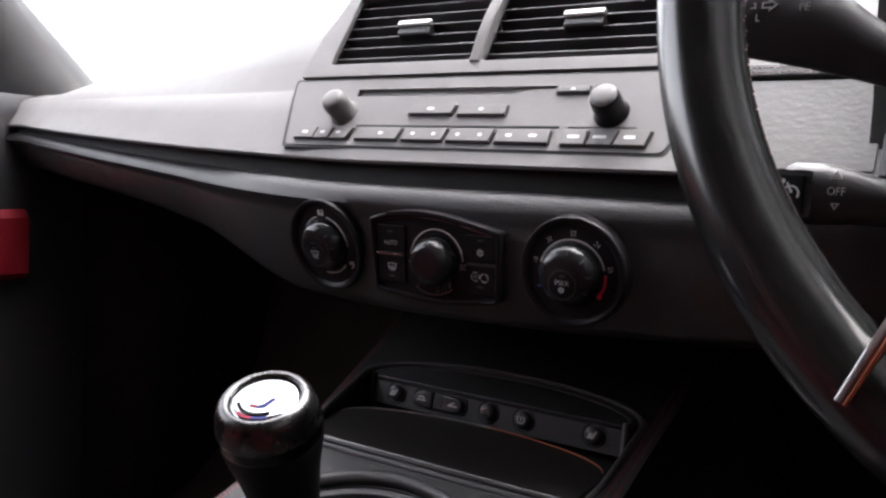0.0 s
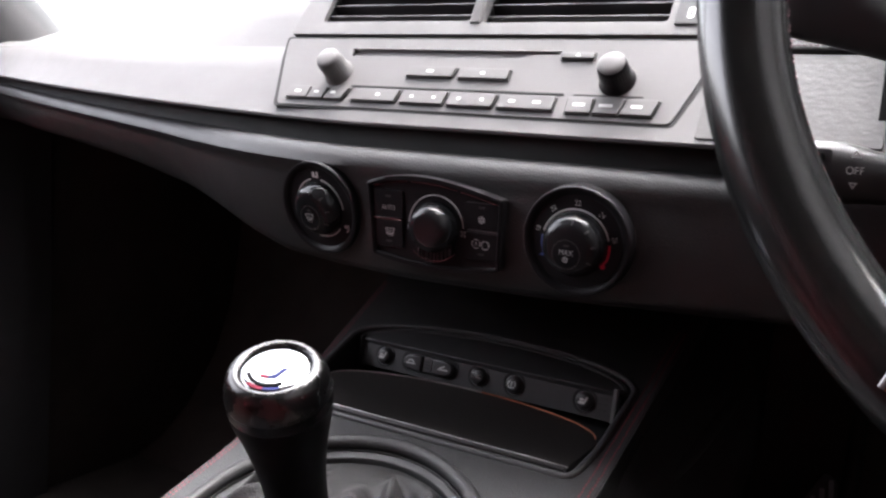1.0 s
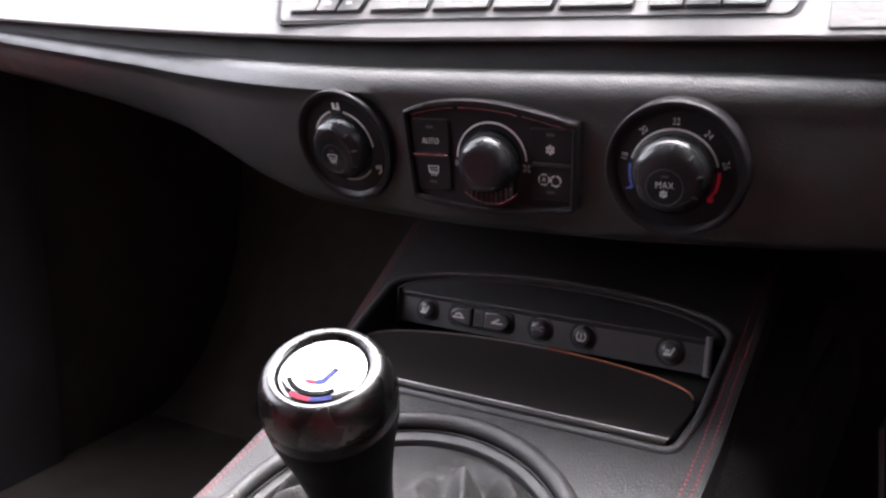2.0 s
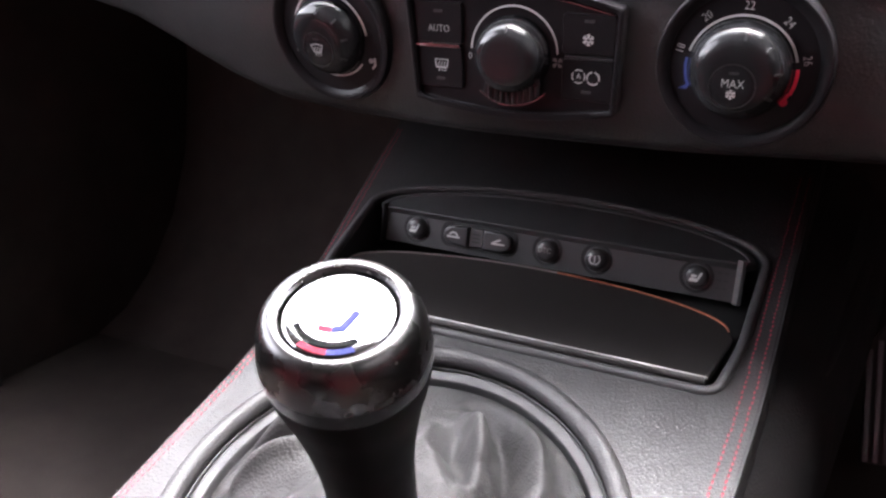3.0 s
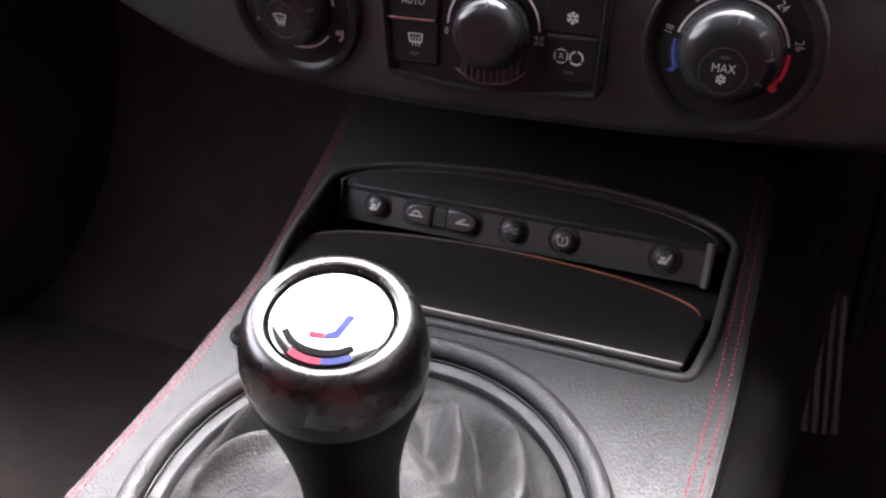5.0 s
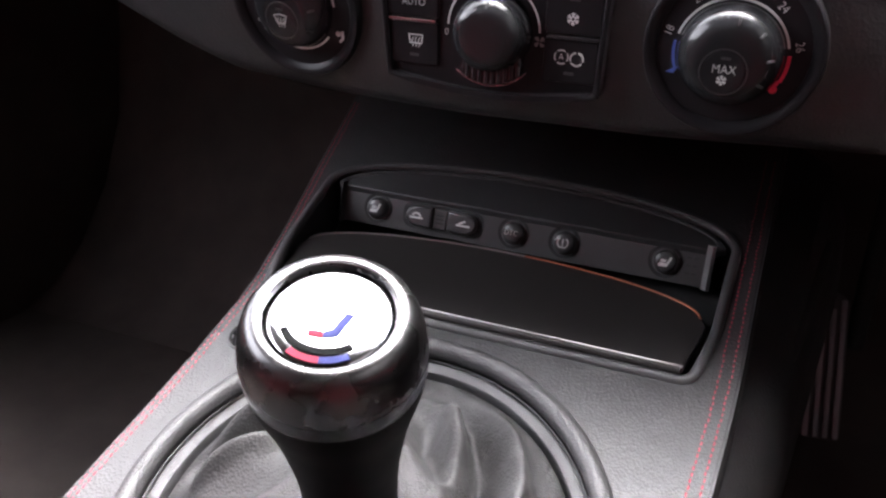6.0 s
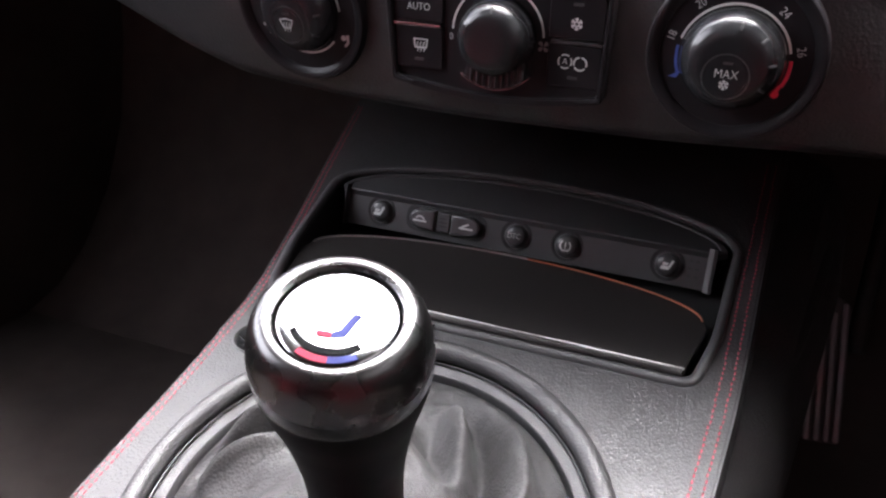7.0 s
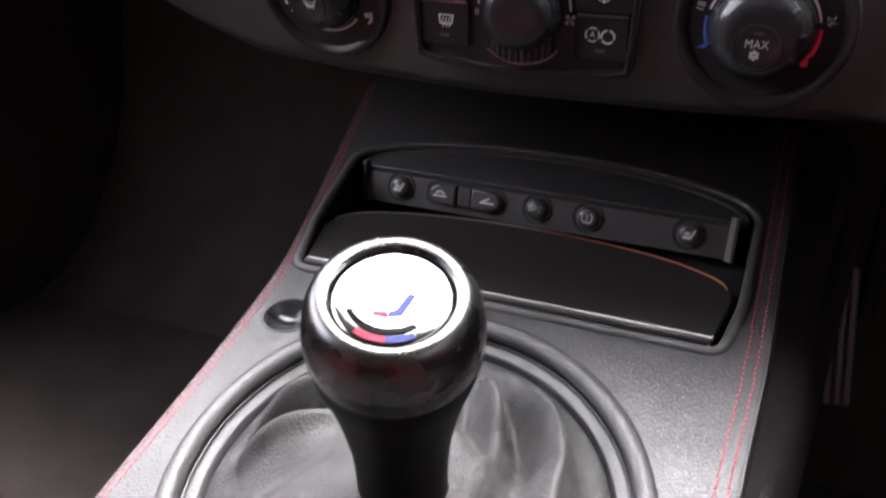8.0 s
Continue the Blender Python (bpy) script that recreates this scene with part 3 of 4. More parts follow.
def knob(parent, m, r, h, ridges=False):
    """A domed rotary knob: with a push button in its face, or with a ribbed thumb grip at its foot."""
    dome = [(r + .6, -2.5), (r + .5, 0), (r, 1.2), (r * .975, h * .3), (r * .92, h * .55), (r * .84, h * .75), (r * .72, h * .89), (r * .60, h * .945), (r * .45, h * .955), (0, h * .955)]
    k = part("knob", lathe(dome, 72), GLOSS, parent, m, sharp=60)
    for i in range(1 if ridges else 5):
        n = block(-.45, -1.5, -.3, .45, 1.5, .25, .15, 1)
        part("notch", n, SATIN, k, m @ Matrix.Rotation(radians(-8 - 38 * (i - 1 if i else 0)) if not ridges else radians(-4), 4, "Z") @ Matrix.Translation((0, r * .79, h * .82)) @ Matrix.Rotation(radians(-38), 4, "X"))
    if ridges:
        pad = [((r + 5) * math.cos(radians(a)), (r + 5) * math.sin(radians(a))) for a in range(232, 316, 6)]
        pad = [(-10.5, -8)] + pad + [(13.2, -8)]
        g = part("thumb_grip", slab(rounded(pad, 1.5, 2), -2, 3.6, 1.2, 3), GLOSS, k, m)
        for i in range(9):
            x = -8.6 + 2.6 * i
            low = -math.sqrt((r + 4.2) ** 2 - x * x)
            part("ridge", block(x - .55, max(low, -19.6), 2, x + .55, -11.2, 4.9, .4, 1), SATIN, g, m)
        part("lower_edge", tube([((r + 5.2) * math.cos(radians(a)), (r + 5.2) * math.sin(radians(a)), 2.6) for a in range(228, 320, 6)], .35, 6), METAL, k, m)
    else:
        part("push_button", lathe([(0, h * .985), (r * .36, h * .98), (r * .40, h * .965), (r * .42, h * .90)], 40), GLOSS, k, m @ Matrix.Translation((-.8, -3.6, 0)))
        part("button_edge", lathe([(r * .43, h * .90), (r * .44, h * .972), (r * .46, h * .972), (r * .47, h * .90)], 40), SATIN, k, m @ Matrix.Translation((-.8, -3.6, 0)))
    return k


def snowflake(s, x, y, z):
    """Six spokes with a small fork at each end, round an open ring."""
    w, bars = .13 * s, []
    for i in range(6):
        spoke = [block(s * .42, -w, 0, s, w, .12, 0)]
        for k in (-1, 1):
            fork = block(0, -w * .8, 0, s * .36, w * .8, .12, 0)
            fork.transform(Matrix.Translation((s * .66, 0, 0)) @ Matrix.Rotation(radians(58 * k), 4, "Z"))
            spoke.append(fork)
        for b in spoke:
            b.transform(Matrix.Translation((x, y, z)) @ Matrix.Rotation(radians(60 * i + 30), 4, "Z"))
        bars += spoke
    bars.append(slab(oval(x, y, s * .5, s * .5, 12), z, z + .12, 0, holes=(oval(x, y, s * .28, s * .28, 10),)))
    return merge(*bars)


def heat_icon(x, y, z, w, front=False):
    """A window shape with three wavy heat lines."""
    o = [(x - w * .42, y - w * .28), (x + w * .42, y - w * .28), (x + w * .5, y + w * .32), (x - w * .5, y + w * .32)]
    if front:
        o = [(x - w * .3, y - w * .28), (x + w * .3, y - w * .28), (x + w * .55, y + w * .32), (x, y + w * .42), (x - w * .55, y + w * .32)]
    i = [(x + (p[0] - x) * .86, y + .012 * w + (p[1] - y) * .80) for p in o]
    bms = [slab(o, z, z + .12, 0, holes=(i,))]
    for k in (-.22, 0, .22):
        bms.append(tube([(x + k * w + .05 * w * math.sin(j * 1.6), y - w * .5 + j * w * .13, z + .05) for j in range(6)], .026 * w, 5))
    return merge(*bms)


def build_climate():
    c = thing("climate_control", (8, 0, 135), "black climate control panel with three rotary knobs", "climate control")
    # temperature dial
    dial_bezel(c, RIGHT @ Matrix.Translation((.6, 1.4, 0)), 31.5)
    k = knob(c, RIGHT, 18.0, 10)
    part("marking", words("MAX", 4.5, 9.85, x=-.6, y=-2.6), PRINT, k, RIGHT)
    part("marking", snowflake(1.75, -.9, -6.4, 9.85), PRINT, k, RIGHT)
    part("lamp", slab(rect(-2.2, .9, 1.2, 1.8, .3), 9.2, 9.95, 0), SATIN, k, RIGHT)
    part("scale_arc", arc_bar(19.2, 20.0, 12, 163, -2, -1.7, 40), PRINT, c, RIGHT)
    part("cold_arc", merge(arc_bar(19.3, 20.3, 171, 202, -2, -1.7, 12), slab([(-21.8, -8.8), (-17.2, -6.2), (-18.8, -9.0)], -2, -1.7, 0)), BLUE, c, RIGHT)
    part("hot_arc", merge(arc_bar(19.2, 20.5, -24, 4, -2, -1.7, 12), slab(oval(16.4, -11.0, 1.5, 1.5, 10), -2, -1.7, 0), arc_bar(18.8, 20.0, -33, -24, -2, -1.7, 6)), RED, c, RIGHT)
    for s, a in (("18", 164), ("20", 126), ("22", 88), ("24", 50), ("26", 12)):
        part("marking", words(s, 4.3, -2, x=23.0 * math.cos(radians(a)), y=23.0 * math.sin(radians(a)), turn=a - 90), PRINT, c, RIGHT)
    # air distribution dial
    dial_bezel(c, LEFT, 32.5)
    k = knob(c, LEFT, 18.0, 8.5)
    part("marking", heat_icon(-1, -3.2, 8.4, 6.3, True), PRINT, k, LEFT)
    part("lamp", slab(rect(-2.6, .9, .8, 1.8, .3), 7.8, 8.5, 0), SATIN, k, LEFT)
    part("scale_arc", arc_bar(19.6, 20.4, 2, 78, -2, -1.7, 24), PRINT, c, LEFT)
    part("scale_arc", arc_bar(19.6, 20.4, 104, 176, -2, -1.7, 24), PRINT, c, LEFT)
    part("scale_arc", arc_bar(19.6, 20.4, 248, 318, -2, -1.7, 24), PRINT, c, LEFT)
    part("marking", merge(slab(rect(-2.6, 21, -.9, 24.6, .3), -2, -1.7, 0), slab(rect(.8, 20.6, 2.2, 24.8, .3), -2, -1.7, 0), slab(rect(-.9, 21, .8, 22, .2), -2, -1.7, 0)), PRINT, c, LEFT)
    part("marking", merge(slab(oval(20.2, -11.2, 1.2, 1.2, 10), -2, -1.7, 0), slab([(21.6, -10), (23, -9.6), (22.8, -13.4), (20.6, -15.4), (20.2, -14.4), (21.7, -13)], -2, -1.7, 0)), PRINT, c, LEFT)
    part("marking", merge(slab(oval(-20.6, -8.8, 1.2, 1.0, 10), -2, -1.7, 0), slab([(-18.6, -10.4), (-17.6, -10.2), (-18, -13), (-19.2, -13.2)], -2, -1.7, 0)), PRINT, c, LEFT)
    # middle panel
    top = [(-47 + 93 * i / 14, 22.2 + 7.4 * math.sin(math.pi * (i / 14) ** .82) - 3.2 * (i / 14)) for i in range(15)]
    low = [(44.5 - 88 * i / 10, -22.5 - 4.6 * math.sin(math.pi * i / 10)) for i in range(11)]
    outline = rounded(low[::-1] + top[::-1], .9, 1)
    grow = [(p[0] * 1.012, p[1] * 1.02) for p in outline]
    inner = [(p[0] * .962, p[1] * .93) for p in outline]
    part("panel_frame", slab(grow, -9, 2.2, 1.3, 3, holes=(inner,)), PANEL, c, MID)
    part("panel_face", slab(inner, -8, -1.2, 0), PANEL, c, MID)
    part("scale_arc", arc_bar(18.5, 19.2, 2, 178, -1.3, -1.0, 40, .9, -.8), PRINT, c, MID)
    k = knob(c, MID @ Matrix.Translation((1.0, -1.4, 0)), 15.4, 12, ridges=True)
    part("marking", words("0", 4.0, -1.2, x=-18.6, y=-3.4), PRINT, c, MID)
    fan = merge(*[slab([(19.8 + r * math.cos(radians(a + d)), -3.6 + r * math.sin(radians(a + d))) for r, d in ((.5, -30), (2.0, -28), (2.5, 0), (2.2, 20), (.5, 30))], -1.2, -1.0, 0) for a in (45, 135, 225, 315)])
    part("marking", fan, FAINT, c, MID)
    for nm, x0, y0, x1, y1 in (("auto", -43.5, 1.4, -21.8, 18.5), ("rear", -42.5, -17.5, -21.8, -.4), ("cool", 22, .6, 43.6, 16.5), ("recirculate", 22, -18, 43, -1.4)):
        b = part("button", slab(rect(x0, y0, x1, y1, 1.4), -3, .2, .6), PANEL, c, MID)
        part("lamp", slab(rect((x0 + x1) / 2 - 2, y0 + (3.2 if y0 < 0 else 12.6), (x0 + x1) / 2 + 2, y0 + (4.4 if y0 < 0 else 13.8), .3), .1, .35, 0), SOFT, b, MID)
        if nm == "auto":
            part("marking", words("AUTO", 4.2, .2, x=-32.4, y=7.4), PRINT, b, MID)
        elif nm == "rear":
            part("marking", heat_icon(-31.5, -7.4, .2, 6.3), PRINT, b, MID)
        elif nm == "cool":
            part("marking", snowflake(2.3, 32.6, 6.6, .2), PRINT, b, MID)
        else:
            part("marking", merge(arc_bar(2.4, 2.85, 55, 125, .2, .32, 8, 29.2, -8.0), arc_bar(2.4, 2.85, 145, 215, .2, .32, 8, 29.2, -8.0), arc_bar(2.4, 2.85, 235, 305, .2, .32, 8, 29.2, -8.0), arc_bar(2.4, 2.85, 325, 395, .2, .32, 8, 29.2, -8.0), words("A", 3.4, .2, x=29.2, y=-8.0), arc_bar(2.2, 2.8, 100, 200, .2, .32, 8, 35.2, -8.4),
                                  arc_bar(2.2, 2.8, 215, 320, .2, .32, 8, 35.2, -8.4), arc_bar(2.2, 2.8, -20, 80, .2, .32, 8, 35.2, -8.4)), PRINT, b, MID)
    part("key_edge", slab(rect(-43.5, -.2, -22.6, 1.1, .4), -2, .9, .4), METAL, c, MID, "thin bright line between two keys")
    part("key_edge", slab(rect(23, -1.2, 43, 0, .4), -2, .7, .4), SATIN, c, MID)
    for a0, a1 in ((0.03, 0.3), (0.33, 0.68), (0.71, .97)):
        seg = [(-46 + 91 * t, 19.0 + 7.2 * math.sin(math.pi * t ** .82) - 3.2 * t) for t in np.linspace(a0, a1, 9)]
        part("key_edge", tube([(p[0], p[1], -.4) for p in seg], .5, 6), METAL, c, MID)
    part("key_edge", tube([(40 - 80 * t, -21.2 - 4.2 * math.sin(math.pi * t), -.6) for t in np.linspace(0, 1, 15)], .45, 6), SATIN, c, MID)
    return c


# ---- centre console ----
TILT = radians(20)
CON = Matrix.Rotation(TILT, 4, "X")   # local x across, local y up the slope, local z out of the leather


HALF_LEFT = [(-420, 124), (-150, 117), (-100, 113.6), (-65, 111.2), (-16, 110.2), (0, 111.5), (33, 116.3), (50, 119.2), (90, 126.5), (134, 134), (225, 150)]
HALF_RIGHT = [(-420, 112), (-150, 116.5), (-51, 121.9), (-22, 124.0), (5, 125.2), (50, 126.0), (135, 127.6), (200, 129)]


def half(s, side=1):
    if side > 0:
        return curve_at(s, HALF_RIGHT)
    return curve_at(s, HALF_LEFT)


def pocket(grow=0.0):
    arc = [(112 * math.cos(t), 88 + 30 * math.sin(t)) for t in np.linspace(0.12, math.pi - 0.12, 17)]
    pts = [(-103, -6.5), (105.5, -6.5), (111.5, 24), (113.5, 86)] + [(a, b) for a, b in arc] + [(-113.5, 86), (-110, 30)]
    return rounded([(p[0] * (1 + grow / 110), p[1] + grow * (1 if p[1] > 50 else -1)) for p in pts], 7, 4)


SIDE_FOLD = [(-300, 5), (-18, 5), (16, 6), (40, 10), (85, 19), (122, 24), (190, 30)]   # how far the crease of the driver's side stands off
RING_C = -113.0
DISH_X, DISH_Y, DISH_TURN = -89.0, -38.0, radians(24)   # the oval button beside the lever


def build_console():
    c = thing("centre_console", (0, -100, FLOOR_Z), "black leather covered sloping centre console with red twin stitching", "centre console")
    ss = [-420 + 20 * i for i in range(33)]
    outer = [(half(s), s) for s in ss] + [(-half(s, -1), s) for s in reversed(ss)]
    hole = oval(0, RING_C, 91, 90.5, 64)
    dish = [(DISH_X + 12.4 * (math.cos(DISH_TURN) * math.cos(t) - .82 * math.sin(DISH_TURN) * math.sin(t)), DISH_Y + 12.4 * (math.sin(DISH_TURN) * math.cos(t) + .82 * math.cos(DISH_TURN) * math.sin(t)))
            for t in np.linspace(0, 2 * math.pi, 37)[:-1]]
    part("leather_top", slab(outer, -4, 0, 0, holes=(hole, pocket(), dish)), LEATHER, c, CON, "grained black leather console top")
    for s in (-1, 1):
        rows = []
        for q in ss:
            h = half(q, s)
            base = CON @ Vector((s * h, q, 0))
            fl = 1.0 if s < 0 else max(.8, 1.28 + .0056 * q)
            rows.append([base + Vector(v) for v in ((-s * 3, 0, -.4), (-s * 1, 0, .1), (0, 0, -.8), (s * .8, 0, -3), (s * 1.5, 0, -12), (s * 2.5, 0, -14), (s * (7 if s < 0 else 11) * fl, 0, -26),
                                                      (s * 17 * fl, 0, -58 + 4 * math.sin(q * .03)), (s * (22 if s < 0 else 19) * fl, 0, -104), (s * (25 if s < 0 else 3) * fl, 0, -300 - base.z * .3), (-s * 6, 0, -300 - base.z * .3), (-s * 4, 0, -8))])
        part("side_panel", loft(rows, closed=True), SIDE, c)
        part("side_fold", tube([Vector((s * (half(q, s) + (9 if s < 0 else curve_at(q, SIDE_FOLD))), 0, 0)) + (CON @ Vector((0, q, 0))) + Vector((0, 0, -44 - .08 * q if s < 0 else -32 - .1 * q)) for q in range(-300, 190, 14)], 7, 12), SIDE, c)
        for off in ((4.1, 8.8) if s > 0 else (1.6, 4.4)):
            st = bmesh.new()
            q = -230.0
            verts, faces = [], []
            while q < 168:
                x = s * (half(q, s) - off) + random.uniform(-.25, .25)
                ln = 2.35 + random.uniform(-.15, .15)
                b0 = len(verts)
                for dy, zz, w in ((0, -.3, .22), (.6, .2, .33), (ln - .6, .2, .33), (ln, -.3, .22)):
                    for dx in (-w, w):
                        verts.append((x + dx + dy * .06 * s, q + dy, zz))
                    verts.append((x, q + dy, zz + .25))
                for i in range(3):
                    a, b = b0 + i * 3, b0 + i * 3 + 3
                    faces += [(a, a + 2, b + 2, b), (a + 2, a + 1, b + 1, b + 2)]
                q += ln + .75
            bv = [st.verts.new(v) for v in verts]
            for f in faces:
                st.faces.new([bv[i] for i in f])
            tagged(part("stitching", st, THREAD, c, CON, "red twin stitching"), kind="stuff")
    # pocket behind the lid
    pk = pocket()
    part("pocket_wall", loft([[(x, y, .6) for x, y in pk], [(x * .99, y + (.6 if y < 0 else -.6), -1) for x, y in pk], [(x * .985, y, -30) for x, y in pk]], closed=True, caps=False), SATIN, c, CON)
    # paler than the pocket: the rim's highlight is put into its colour
    part("pocket_rim", tube([(x, y, -.2) for x, y in pk], 2.5, 10, closed=True), STRIP, c, CON)
    part("pocket_floor", slab(pocket(6), -34, -30, 0), DULL, c, CON)
    arcs = [(108.5 * math.cos(t), 86 + 30.5 * math.sin(t)) for t in np.linspace(0.03, math.pi - 0.03, 31)]
    part("hood", slab([(-104.5, 84.4), (104.5, 84.4)] + arcs, -5, -.9, 1.2, 3), SOFT, c, CON, "smooth black hood over the switches")
    inner = [(105.0 * math.cos(t), 85.5 + 27.0 * math.sin(t)) for t in np.linspace(0.06, math.pi - 0.06, 31)]
    # thin pale bar drawn as the highlight along the hood
    part("hood_highlight", tube([(x, y, -.7) for x, y in inner], .6, 6), STRIP, c, CON)
    return c


def build_lid():
    o = thing("ashtray_lid", (0, 30, 0), "gloss black curved ashtray lid with bright edges", "ashtray")
    m = Matrix.Rotation(radians(11), 4, "X")
    arc = [(104 * math.cos(t), 39 + 24.5 * math.sin(t)) for t in np.linspace(0.02, math.pi - 0.02, 29)]
    pts = [(-100.5, .5), (100.5, .5), (107, 34)] + arc + [(-107, 34)]
    pts = rounded(pts, 3, 3)
    part("lid", slab(pts, -4, .6, 1.0, 3), LIDMAT, o, m)
    part("front_lip", tube([(x, -.4, -.6) for x in range(-100, 102, 10)], 2.1, 12), LIDMAT, o, m, "rounded gloss black front lip")
    part("front_trim", tube([(x, .6, 1.0) for x in range(-99, 102, 10)], .62, 8), SILVER, o, m, "thin silver front line")
    part("lower_trim", tube([(x, -4.6, -.4) for x in range(-100, 102, 10)], .42, 8), SILVER, o, m)
    line = [(x * .995, y - .4, .8) for x, y in arc]
    part("back_trim", tube(line[13:], .6, 8), SILVER, o, m, "thin silver back line")
    # same trim, coloured as if it mirrored the red seats
    part("back_trim", tube(line[0:14], .55, 8), COPPER_AND_GLINT, o, m, "thin silver back line with a red seat reflection painted in")
    return o


def build_buttons():
    m = plane(-.8, 79.5, 17.8, 12)
    b = thing("switch_strip", (0, 80, 18), "black console switch strip with round buttons", "switch panel")
    part("strip", slab(rect(-103.5, -10.5, 103.5, 11.5, 1.6), -6, 0, .8), STRIP, b, m)
    for s in (-1, 1):
        part("end_cheek", loft([[(s * (102 + a), v, z) for a, z in ((-1.8 if s > 0 else 0, -3), (-1.6 if s > 0 else 0, 1.4 + v * .06), (1.0, 3.6 + v * .06), (2.4, 2.8 + v * .06), (2.6, -3))] for v in (-11, -6, 0, 6, 12)]), FASCIA if s > 0 else SATIN, b, m)
    dome = [(0, 4.7), (2.4, 4.62), (4.2, 4.25), (5.3, 3.5), (6.0, 2.2), (6.3, .6), (6.4, -2)]

    def ring(x):
        part("button_ring", lathe([(6.5, -1.6), (6.7, -.6), (7.4, .1), (8.3, .3), (8.8, .1), (8.9, -1)], 32), DULL, b, m @ Matrix.Translation((x, 0, 0)))
    seat = lambda x: merge(slab(rounded([(x - 3.4, -2.6), (x + 1.6, -2.6), (x + 2.3, -.6), (x - 2.0, -.2), (x - 3.4, -1.0)], .4), 3.9, 5.0, 0), slab(rounded([(x + .8, -1.2), (x + 2.4, -.9), (x + 4.2, 3.2), (x + 2.9, 3.6)], .3), 3.6, 4.95, 0),
                           slab(rounded([(x - 2.6, .2), (x + .5, .1), (x + 1.1, 1.6), (x - 2.2, 1.8)], .3), 4.0, 5.05, 0))
    for x, kind in ((-81.2, "seat"), (0, "DTC"), (28.3, "tyre"), (81.2, "seat")):
        ring(x)
        k = part("button", lathe(dome, 36), BUTTON, b, m @ Matrix.Translation((x, 0, 0)))
        if kind == "seat":
            ic = seat(0)
            ic.transform(Matrix.Translation((x, 0, 0)) @ Matrix.Diagonal((.85, .85, 1, 1)))
            part("marking", ic, PRINT, k, m)
        elif kind == "DTC":
            part("marking", words("DTC", 4.3, 4.2, .95, x=x - .2, y=.3), PRINT, k, m)
        else:
            part("marking", merge(arc_bar(2.5, 3.1, 125, 238, 4.2, 5.0, 12, x, .2), arc_bar(2.5, 3.1, -58, 55, 4.2, 5.0, 12, x, .2), slab(rect(x - 1.9, -2.6, x + 1.9, -2.0, .1), 4.2, 5.0, 0), slab(rect(x - .3, -.4, x + .3, 2.2, .1), 4.5, 5.1, 0), slab(rect(x - .3, -1.5, x + .3, -.8, .1), 4.5, 5.1, 0)), PRINT, k, m)
    for x0, x1, e in ((-62.5, -46.8, -1), (-37.6, -20.2, 1)):
        pts = [(x0 if e > 0 else x1, -5.9), (x0 if e > 0 else x1, 5.9)]
        cx = (x1 - 7.6) if e > 0 else (x0 + 7.6)
        pts += [(cx + e * 7.6 * math.cos(t), 5.9 * math.sin(t)) for t in np.linspace(math.pi / 2, -math.pi / 2, 13)]
        k = part("button", slab(pts, -2, 4.4, 1.8, 3), BUTTON, b, m)
        xm = (x0 + x1) / 2 + e
        part("marking", merge(slab([(xm - 4, -1.4), (xm + 4, -1.4), (xm + 4, -.4), (xm - 4, -.4)], 4.4, 4.6, 0), arc_bar(2.2, 3.2, 20, 150, 4.4, 4.6, 10, xm, -1) if e < 0 else
                              slab([(xm - 3, .2), (xm + 1, 2.2), (xm + 1.6, 1.4), (xm - 2, -.4)], 4.4, 4.6, 0)), PRINT, k, m)
    br = part("pair_bridge", slab(rect(-46, -5.4, -38.4, 5.4, .8), -2, 2.4, .8), STRIP, b, m)
    for v in (-2.2, 0, 2.2):
        part("slot", slab(rect(-44.6, v - .35, -39.8, v + .35, .15), 2.3, 2.55, 0), DULL, br, m)
    part("pair_ring", slab(rounded([(-65.5, -7.6), (-17.5, -7.6), (-17.5, 7.6), (-65.5, 7.6)], 7.4, 8), -1, .5, .3), DULL, b, m)
    for v in (-4, 0, 4):
        part("marking", merge(slab(rect(91.5, v - .5, 93.6, v + .5, .2), 0, .15, 0), slab(rect(94.8, v - .5, 97, v + .5, .2), 0, .15, 0)), SOFT, b, m)
    return b


# ---- gear lever ----
LEVER_FOOT, LEVER_TOP = Vector((8.2, -119.1, -43.6)), Vector((25.0, -174.0, 83.5))


